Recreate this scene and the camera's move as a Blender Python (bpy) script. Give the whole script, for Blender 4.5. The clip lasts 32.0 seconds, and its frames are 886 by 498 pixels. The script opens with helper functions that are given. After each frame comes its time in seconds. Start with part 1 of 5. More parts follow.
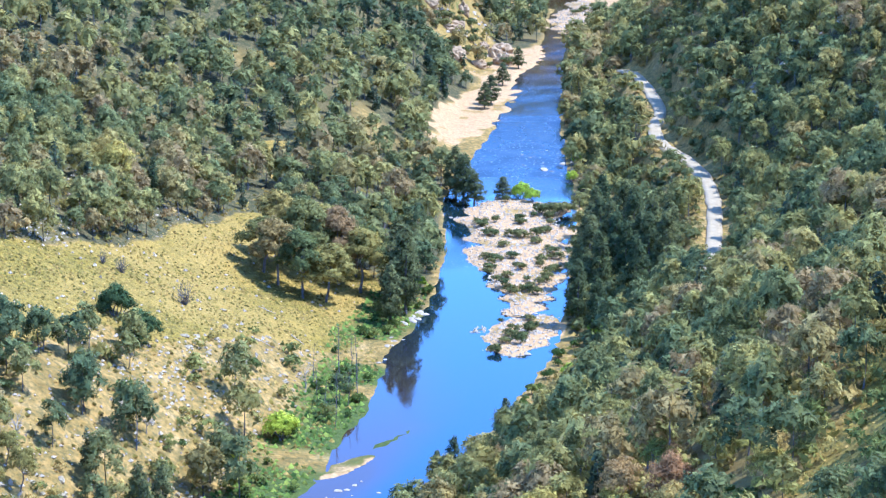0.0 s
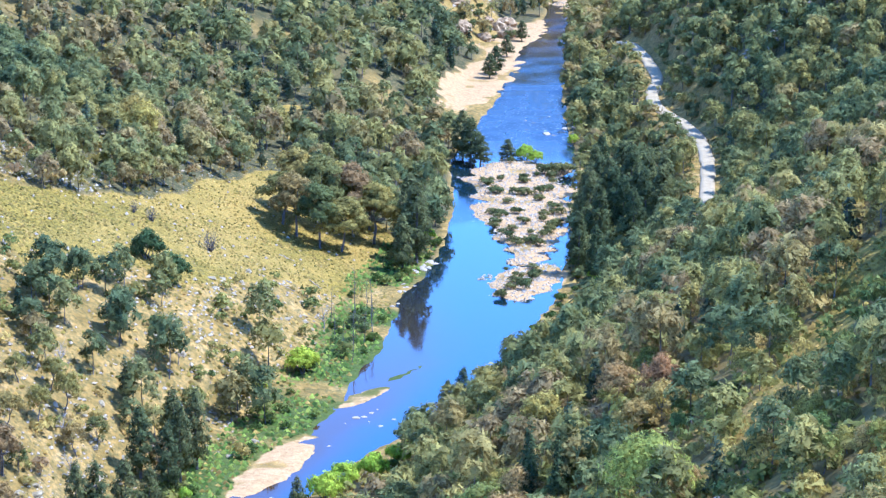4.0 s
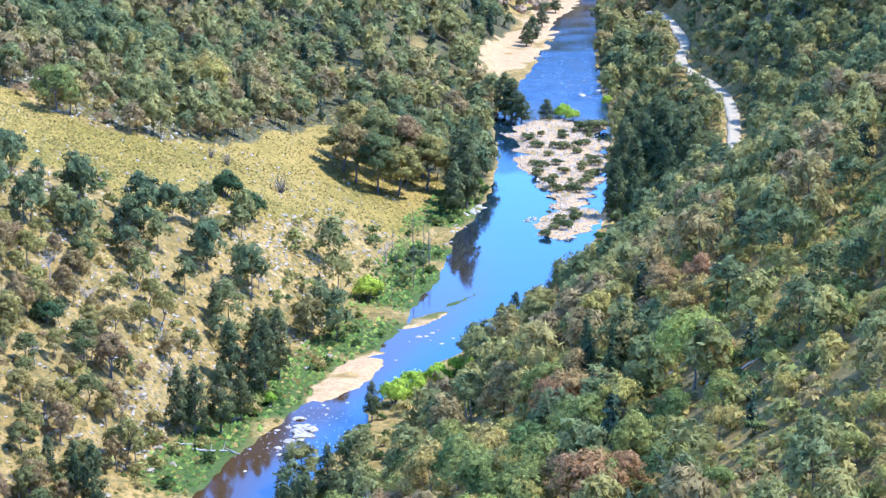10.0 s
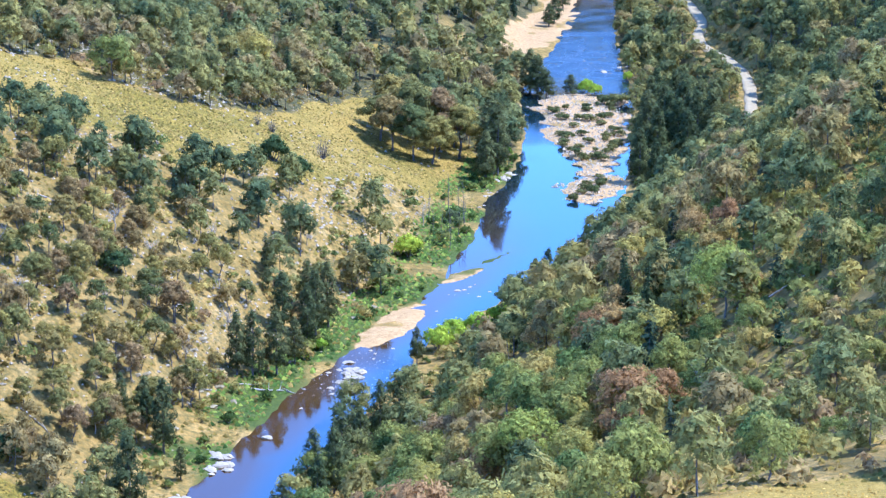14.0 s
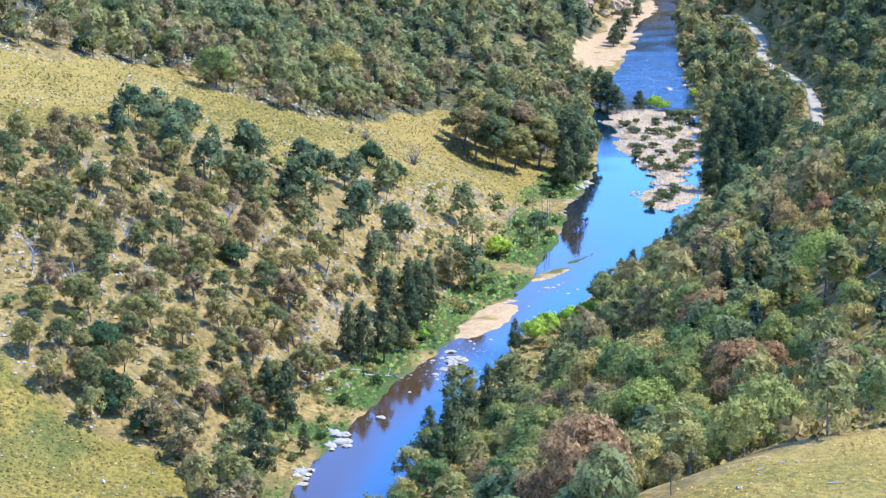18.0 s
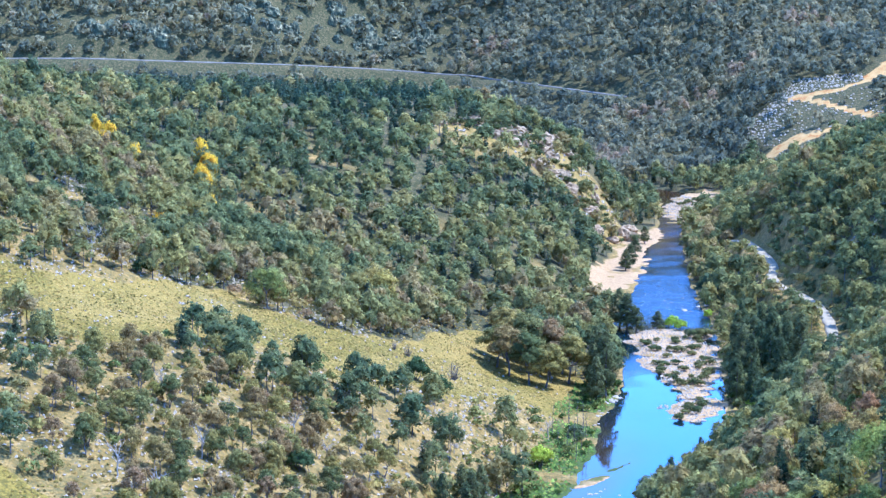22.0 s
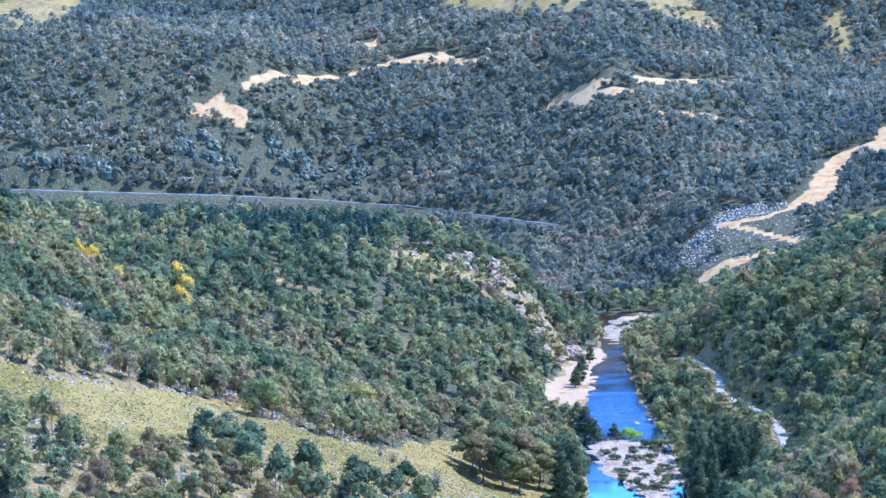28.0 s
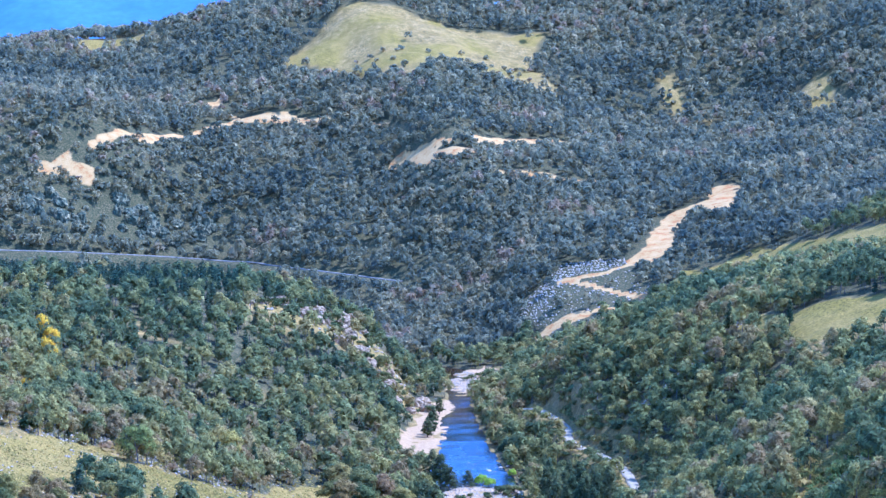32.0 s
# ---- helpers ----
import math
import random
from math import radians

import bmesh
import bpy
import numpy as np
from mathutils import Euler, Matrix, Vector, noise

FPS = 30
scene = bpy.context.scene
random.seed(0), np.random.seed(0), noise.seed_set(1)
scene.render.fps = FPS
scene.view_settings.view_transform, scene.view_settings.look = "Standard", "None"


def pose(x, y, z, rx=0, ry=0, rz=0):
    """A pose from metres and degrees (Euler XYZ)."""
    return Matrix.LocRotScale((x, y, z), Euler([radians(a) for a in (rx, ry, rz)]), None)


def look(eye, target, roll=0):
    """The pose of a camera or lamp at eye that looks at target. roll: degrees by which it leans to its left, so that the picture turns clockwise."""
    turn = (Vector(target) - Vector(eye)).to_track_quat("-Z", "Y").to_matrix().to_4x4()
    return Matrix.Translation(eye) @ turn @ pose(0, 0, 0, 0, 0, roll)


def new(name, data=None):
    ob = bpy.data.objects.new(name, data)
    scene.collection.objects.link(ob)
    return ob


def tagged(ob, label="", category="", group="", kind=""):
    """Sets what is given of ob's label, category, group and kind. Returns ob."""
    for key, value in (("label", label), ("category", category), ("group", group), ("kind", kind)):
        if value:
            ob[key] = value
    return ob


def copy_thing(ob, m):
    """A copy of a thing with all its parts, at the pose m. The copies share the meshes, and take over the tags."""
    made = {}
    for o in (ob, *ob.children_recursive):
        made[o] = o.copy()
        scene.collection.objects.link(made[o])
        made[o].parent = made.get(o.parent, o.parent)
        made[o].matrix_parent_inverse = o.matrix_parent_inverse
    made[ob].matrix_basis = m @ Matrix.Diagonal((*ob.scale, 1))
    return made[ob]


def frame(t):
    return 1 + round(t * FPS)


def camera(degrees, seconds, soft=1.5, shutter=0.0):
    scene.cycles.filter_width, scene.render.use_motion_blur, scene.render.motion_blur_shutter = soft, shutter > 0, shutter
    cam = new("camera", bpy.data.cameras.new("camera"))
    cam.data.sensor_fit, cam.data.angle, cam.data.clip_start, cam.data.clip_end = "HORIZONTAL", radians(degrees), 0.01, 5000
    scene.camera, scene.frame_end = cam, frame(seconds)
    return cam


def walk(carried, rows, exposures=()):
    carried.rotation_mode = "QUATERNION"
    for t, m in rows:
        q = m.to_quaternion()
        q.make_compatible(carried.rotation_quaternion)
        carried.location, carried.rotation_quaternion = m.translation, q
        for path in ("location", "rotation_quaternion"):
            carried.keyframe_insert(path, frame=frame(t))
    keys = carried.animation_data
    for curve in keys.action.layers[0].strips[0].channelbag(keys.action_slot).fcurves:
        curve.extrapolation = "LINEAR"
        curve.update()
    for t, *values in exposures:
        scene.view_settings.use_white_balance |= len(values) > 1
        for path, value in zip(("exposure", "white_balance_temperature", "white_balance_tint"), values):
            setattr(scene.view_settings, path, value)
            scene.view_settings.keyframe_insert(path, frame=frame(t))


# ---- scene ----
# Seconds, the eye in metres, then turn, tilt and roll in degrees.
PATH = [
    (0, -0.00, 0.00, 160.00, 2.099, -13.178, 0.096),
    (0.5, 0.08, -5.15, 159.90, 2.102, -13.199, 0.100),
    (1, 0.18, -10.30, 159.81, 2.118, -13.226, 0.133),
    (1.5, 0.30, -15.43, 159.78, 2.137, -13.249, 0.103),
    (2, 0.42, -20.58, 159.78, 2.141, -13.272, 0.091),
    (2.5, 0.46, -25.72, 159.84, 2.130, -13.294, 0.150),
    (3, 0.36, -30.87, 159.92, 2.127, -13.310, 0.136),
    (3.5, 0.15, -36.02, 159.99, 2.126, -13.333, 0.076),
    (5.5, -1.05, -56.57, 160.34, 2.164, -13.387, 0.061),
    (6, -1.42, -61.71, 160.49, 2.170, -13.411, 0.047),
    (6.5, -1.87, -66.84, 160.69, 2.198, -13.426, 0.065),
    (7, -2.40, -71.95, 160.90, 2.240, -13.441, 0.065),
    (7.5, -2.94, -77.04, 161.08, 2.275, -13.454, 0.057),
    (8, -3.51, -82.11, 161.20, 2.323, -13.467, 0.017),
    (8.5, -4.11, -87.14, 161.26, 2.359, -13.478, -0.024),
    (9, -4.74, -92.13, 161.28, 2.404, -13.477, -0.033),
    (9.5, -5.43, -97.07, 161.31, 2.441, -13.482, -0.062),
    (10, -6.11, -102.01, 161.33, 2.489, -13.477, -0.065),
    (10.5, -6.78, -106.95, 161.34, 2.521, -13.471, -0.084),
    (11, -7.42, -111.90, 161.35, 2.551, -13.477, -0.084),
    (11.5, -8.02, -116.85, 161.38, 2.568, -13.474, -0.097),
    (12, -8.60, -121.82, 161.45, 2.586, -13.485, -0.105),
    (12.5, -9.21, -126.80, 161.54, 2.591, -13.493, -0.104),
    (13, -9.94, -131.78, 161.63, 2.586, -13.521, -0.128),
    (13.5, -10.83, -136.75, 161.69, 2.575, -13.540, -0.071),
    (14, -11.93, -141.69, 161.75, 2.587, -13.548, -0.051),
    (14.5, -13.32, -146.59, 161.82, 2.628, -13.553, -0.104),
    (16.5, -20.12, -165.95, 162.02, 2.875, -13.634, 0.376),
    (17, -22.14, -170.73, 162.08, 2.947, -13.551, 0.333),
    (17.5, -24.33, -175.45, 162.13, 3.012, -13.310, 0.265),
    (18, -26.57, -180.11, 162.20, 3.090, -12.867, 0.208),
    (18.5, -28.82, -184.73, 162.22, 3.163, -12.314, 0.159),
    (19, -31.09, -189.33, 162.19, 3.239, -11.719, 0.116),
    (19.5, -33.44, -193.89, 162.17, 3.313, -11.116, 0.058),
    (20, -35.82, -198.43, 162.16, 3.379, -10.513, 0.012),
    (20.5, -38.18, -202.95, 162.16, 3.442, -9.926, -0.065),
    (21, -40.52, -207.43, 162.19, 3.310, -9.229, -0.076),
    (21.5, -42.88, -211.91, 162.23, 2.784, -8.496, -0.110),
    (22, -45.27, -216.39, 162.29, 2.394, -7.977, -0.115),
    (22.5, -47.69, -220.86, 162.33, 2.160, -7.549, -0.154),
    (23, -50.08, -225.31, 162.34, 2.046, -7.220, -0.203),
    (23.5, -52.40, -229.72, 162.37, 2.050, -6.961, -0.203),
    (24, -54.64, -234.12, 162.38, 2.022, -6.741, -0.218),
    (24.5, -56.79, -238.49, 162.33, 1.641, -6.566, -0.180),
    (26.5, -64.82, -255.82, 162.03, 0.980, -6.364, -0.166),
    (27, -66.80, -260.13, 161.95, 0.983, -6.123, -0.180),
    (27.5, -68.76, -264.44, 161.86, 0.667, -5.648, -0.124),
    (28, -70.67, -268.75, 161.79, 0.144, -5.170, -0.127),
    (28.5, -72.56, -273.07, 161.74, -0.046, -4.823, -0.067),
    (29, -74.43, -277.42, 161.73, -0.422, -4.680, -0.031),
    (29.5, -76.30, -281.82, 161.74, -1.213, -4.665, 0.034),
    (30, -78.19, -286.25, 161.76, -2.155, -4.653, 0.124),
    (30.5, -80.06, -290.68, 161.81, -2.840, -4.591, 0.157),
    (31, -81.88, -295.09, 161.92, -3.300, -4.447, 0.186),
    (31.5, -83.63, -299.47, 162.10, -3.515, -4.198, 0.193),
    (32, -85.33, -303.85, 162.29, -3.529, -3.935, 0.204),
]
cam = camera(18.0, 32.0, soft=1.35)
# The clip's camera: stops, white balance and tint.
EXPOSURES = [(0, 2.06, 4250, 20), (10, 2.06, 4280, 20), (18, 1.85, 4320, 19), (23, 1.98, 3950, 22), (32, 1.88, 3760, 28)]
walk(cam, [(t, pose(x, y, z, 90 + tilt, 0, turn) @ pose(0, 0, 0, 0, 0, roll)) for t, x, y, z, turn, tilt, roll in PATH], EXPOSURES)


# ---------------------------------------------------------------- light
world = bpy.data.worlds.new("sky")
world.use_nodes = True
scene.world = world
sky = world.node_tree.nodes.new("ShaderNodeTexSky")
sky.sky_type, sky.sun_disc = "NISHITA", False
SUN_HEIGHT, SUN_FROM = radians(60), radians(-90)  # SUN_FROM: turn from straight up the valley, to the right when negative
sky.sun_elevation, sky.sun_rotation = SUN_HEIGHT, -SUN_FROM
sky.altitude, sky.air_density, sky.dust_density, sky.ozone_density = 300, 1.0, 0.0, 5.0
background = world.node_tree.nodes["Background"]
background.inputs["Strength"].default_value = 0.15
world.node_tree.links.new(sky.outputs[0], background.inputs["Color"])

sun_data = bpy.data.lights.new("sun", "SUN")
sun_data.energy, sun_data.angle, sun_data.color = 2.7, radians(0.53), (1.0, 0.88, 0.68)
sun = new("sun", sun_data)
sun_way = Vector((-math.sin(SUN_FROM) * math.cos(SUN_HEIGHT), math.cos(SUN_FROM) * math.cos(SUN_HEIGHT), math.sin(SUN_HEIGHT)))
sun.matrix_world = look(sun_way * 900, (0, 0, 0))

# ---------------------------------------------------------------- materials


def fresh(name):
    m = bpy.data.materials.new(name)
    m.use_nodes = True
    t = m.node_tree
    return m, t.nodes, t.links, t.nodes["Principled BSDF"]


def noise_node(nodes, links, scale, detail=4.0, where=None, rough=0.6):
    n = nodes.new("ShaderNodeTexNoise")
    n.inputs["Scale"].default_value, n.inputs["Detail"].default_value, n.inputs["Roughness"].default_value = scale, detail, rough
    if where is not None:
        links.new(where, n.inputs["Vector"])
    return n.outputs["Fac"]


def ramp_node(nodes, links, value, stops):
    r = nodes.new("ShaderNodeValToRGB")
    while len(r.color_ramp.elements) < len(stops):
        r.color_ramp.elements.new(0.5)
    for e, (at, colour) in zip(r.color_ramp.elements, stops):
        e.position, e.color = at, (*colour, 1)
    links.new(value, r.inputs["Fac"])
    return r.outputs["Color"]


def mix_node(nodes, links, factor, a, b, how="MIX"):
    m = nodes.new("ShaderNodeMix")
    m.data_type, m.blend_type = "RGBA", how
    for socket, v in ((m.inputs["Factor"], factor), (m.inputs["A"], a), (m.inputs["B"], b)):
        if isinstance(v, tuple):
            socket.default_value = (*v, 1)
        elif isinstance(v, (int, float)):
            socket.default_value = v
        else:
            links.new(v, socket)
    return m.outputs["Result"]


def bump_node(nodes, links, value, strength, distance):
    b = nodes.new("ShaderNodeBump")
    b.inputs["Strength"].default_value, b.inputs["Distance"].default_value = strength, distance
    links.new(value, b.inputs["Height"])
    return b.outputs["Normal"]


def attribute_node(nodes, name):
    a = nodes.new("ShaderNodeAttribute")
    a.attribute_name = name
    return a.outputs["Fac"]


def plain_material(name, stops, scale, roughness=0.85, bump=0.4, depth=0.05, metal=0.0):
    """Noise between colours at two scales, with fine relief."""
    m, nodes, links, bsdf = fresh(name)
    where = nodes.new("ShaderNodeTexCoord").outputs["Object"]
    coarse, fine = noise_node(nodes, links, scale, 5, where), noise_node(nodes, links, scale * 7, 4, where)
    colour = ramp_node(nodes, links, coarse, stops)
    colour = mix_node(nodes, links, 0.45, colour, ramp_node(nodes, links, fine, [(0.3, (0.35, 0.35, 0.35)), (0.7, (0.75, 0.75, 0.75))]), "OVERLAY")
    links.new(colour, bsdf.inputs["Base Color"])
    bsdf.inputs["Roughness"].default_value, bsdf.inputs["Metallic"].default_value = roughness, metal
    links.new(bump_node(nodes, links, fine, bump, depth), bsdf.inputs["Normal"])
    return m


def leaf_material(name, stops, spread=0.24, far=False, light=0.42, fine=4.2, gaps=0.47):
    """Leaves: a hue for each tree, light and dark from spray to spray, small gaps between the leaves, some light coming through."""
    m, nodes, links, bsdf = fresh(name)
    where = nodes.new("ShaderNodeTexCoord").outputs["Object"]
    if far:
        tree = attribute_node(nodes, "tint")
    else:
        tree = nodes.new("ShaderNodeObjectInfo").outputs["Random"]
    spray = nodes.new("ShaderNodeNewGeometry").outputs["Random Per Island"]
    leafing, clumping = noise_node(nodes, links, fine * 1.15, 3, where), noise_node(nodes, links, fine * 0.22, 2, where)
    colour = ramp_node(nodes, links, tree, [(at, (r * 1.15, g * 1.0, b * 0.86)) for at, (r, g, b) in stops])
    shade = ramp_node(nodes, links, spray, [(0.0, (0.5 - spread, 0.5 - spread, 0.5 - spread)), (1.0, (0.5 + spread, 0.5 + spread, 0.5 + spread * 0.8))])
    colour = mix_node(nodes, links, 1.0, colour, mix_node(nodes, links, 1.0, shade, (2.0, 2.0, 2.0), "MULTIPLY"), "MULTIPLY")
    colour = mix_node(nodes, links, 0.5, colour, ramp_node(nodes, links, clumping, [(0.32, (0.34, 0.36, 0.36)), (0.68, (0.70, 0.68, 0.58))]), "OVERLAY")
    links.new(colour, bsdf.inputs["Base Color"])
    bsdf.inputs["Roughness"].default_value = 0.8
    bsdf.inputs["Specular IOR Level"].default_value = 0.08
    through_leaf = nodes.new("ShaderNodeBsdfTranslucent")
    links.new(colour, through_leaf.inputs["Color"])
    both = nodes.new("ShaderNodeMixShader")
    both.inputs["Fac"].default_value = light
    links.new(bsdf.outputs[0], both.inputs[1])
    links.new(through_leaf.outputs[0], both.inputs[2])
    leafy = nodes.new("ShaderNodeMath")
    leafy.operation = "GREATER_THAN"
    leafy.inputs[1].default_value = gaps
    links.new(leafing, leafy.inputs[0])
    gap = nodes.new("ShaderNodeBsdfTransparent")
    cut = nodes.new("ShaderNodeMixShader")
    links.new(leafy.outputs[0], cut.inputs["Fac"])
    links.new(gap.outputs[0], cut.inputs[1])
    links.new(both.outputs[0], cut.inputs[2])
    links.new(cut.outputs[0], nodes["Material Output"].inputs["Surface"])
    return m


GUM = [(0.0, (0.100, 0.130, 0.048)), (0.3, (0.185, 0.190, 0.062)), (0.55, (0.260, 0.240, 0.066)), (0.8, (0.250, 0.200, 0.078)), (1.0, (0.245, 0.180, 0.092))]
FAR_GUM = [(0.0, (0.090, 0.125, 0.058)), (0.4, (0.165, 0.190, 0.072)), (0.75, (0.260, 0.250, 0.076)), (1.0, (0.245, 0.200, 0.092))]
gum_leaves = leaf_material("gum_leaves", GUM)
olive_leaves = leaf_material("olive_leaves", [(0.0, (0.110, 0.165, 0.050)), (0.3, (0.230, 0.255, 0.066)), (0.6, (0.340, 0.310, 0.078)), (0.88, (0.320, 0.250, 0.095)), (1.0, (0.28, 0.195, 0.10))])
far_leaves = leaf_material("forest_leaves", FAR_GUM, far=True, fine=2.6)
spur_leaves = leaf_material("spur_leaves", [(0.0, (0.085, 0.115, 0.055)), (0.4, (0.160, 0.185, 0.068)), (0.75, (0.260, 0.250, 0.078)), (1.0, (0.245, 0.200, 0.085))], far=True, spread=0.18, fine=1.9, gaps=0.45)
# Distance haze is put into these leaves: greyer, bluer and lower in contrast.
hazed_hill_leaves = leaf_material("hazed_hill_leaves", [(0.0, (0.105, 0.125, 0.092)), (0.5, (0.190, 0.200, 0.120)), (0.9, (0.285, 0.265, 0.140)), (1.0, (0.28, 0.230, 0.145))], spread=0.13, far=True, fine=1.5, gaps=0.42)
oak_leaves = leaf_material("river_oak_needles", [(0.0, (0.060, 0.088, 0.040)), (1.0, (0.120, 0.138, 0.056))])
cypress_leaves = leaf_material("cypress_leaves", [(0.0, (0.040, 0.070, 0.034)), (1.0, (0.070, 0.098, 0.044))])
far_cypress_leaves = leaf_material("far_cypress_leaves", [(0.0, (0.045, 0.078, 0.050)), (1.0, (0.095, 0.118, 0.064))], far=True, fine=2.0, gaps=0.44)
willow_leaves = leaf_material("spring_leaves", [(0.0, (0.26, 0.40, 0.035)), (1.0, (0.42, 0.50, 0.045))], light=0.45)
wattle_leaves = leaf_material("wattle_blossom", [(0.0, (0.55, 0.40, 0.02)), (1.0, (0.68, 0.50, 0.025))], spread=0.12, gaps=0.4)
dark_leaves = leaf_material("dark_broad_leaves", [(0.0, (0.046, 0.082, 0.034)), (1.0, (0.080, 0.122, 0.046))])
shrub_leaves = leaf_material("shrub_leaves", [(0.0, (0.075, 0.105, 0.040)), (1.0, (0.150, 0.160, 0.056))], fine=6)
russet_leaves = leaf_material("russet_leaves", [(0.0, (0.26, 0.165, 0.075)), (1.0, (0.30, 0.205, 0.09))])
pale_leaves = leaf_material("pale_new_leaves", [(0.0, (0.23, 0.28, 0.060)), (1.0, (0.29, 0.33, 0.072))])
bark = plain_material("bark", [(0.3, (0.07, 0.06, 0.05)), (0.7, (0.17, 0.15, 0.125))], 1.6)
pale_bark = plain_material("pale_bark", [(0.3, (0.17, 0.155, 0.135)), (0.7, (0.34, 0.32, 0.29))], 1.2)
dead_wood = plain_material("weathered_wood", [(0.3, (0.22, 0.185, 0.135)), (0.7, (0.38, 0.33, 0.25))], 1.4)
river_stone = plain_material("river_stone", [(0.25, (0.19, 0.150, 0.095)), (0.55, (0.35, 0.285, 0.185)), (0.8, (0.50, 0.42, 0.29))], 0.8)
outcrop_stone = plain_material("outcrop_stone", [(0.25, (0.13, 0.100, 0.045)), (0.5, (0.26, 0.20, 0.095)), (0.8, (0.46, 0.37, 0.20))], 0.35, bump=0.8, depth=0.3)
red_stone = plain_material("reddish_stone", [(0.25, (0.13, 0.080, 0.030)), (0.5, (0.30, 0.195, 0.080)), (0.75, (0.46, 0.33, 0.15))], 0.3, bump=0.8, depth=0.3)
track_dirt = plain_material("track_dirt", [(0.3, (0.24, 0.175, 0.078)), (0.7, (0.34, 0.255, 0.120))], 0.5, 0.95)
old_dirt = plain_material("old_road_dirt", [(0.3, (0.12, 0.10, 0.065)), (0.7, (0.24, 0.20, 0.13))], 0.2, 0.95)


def cliff_material():
    """Dark lichened rock, streaked pale where water runs down it."""
    m, nodes, links, bsdf = fresh("cliff_stone")
    where = nodes.new("ShaderNodeTexCoord").outputs["Object"]
    drawn = nodes.new("ShaderNodeMapping")
    drawn.inputs["Scale"].default_value = (1.0, 1.0, 0.16)
    links.new(where, drawn.inputs["Vector"])
    streak, lichen = noise_node(nodes, links, 0.38, 5, drawn.outputs[0], 0.7), noise_node(nodes, links, 0.22, 5, where)
    stone = ramp_node(nodes, links, streak, [(0.40, (0.060, 0.056, 0.018)), (0.52, (0.13, 0.108, 0.038)), (0.64, (0.42, 0.34, 0.14))])
    links.new(mix_node(nodes, links, ramp_node(nodes, links, lichen, [(0.46, (0, 0, 0)), (0.58, (0.8, 0.8, 0.8))]), stone, (0.075, 0.085, 0.036)), bsdf.inputs["Base Color"])
    bsdf.inputs["Roughness"].default_value = 0.95
    links.new(bump_node(nodes, links, streak, 0.9, 1.2), bsdf.inputs["Normal"])
    return m


cliff_stone = cliff_material()


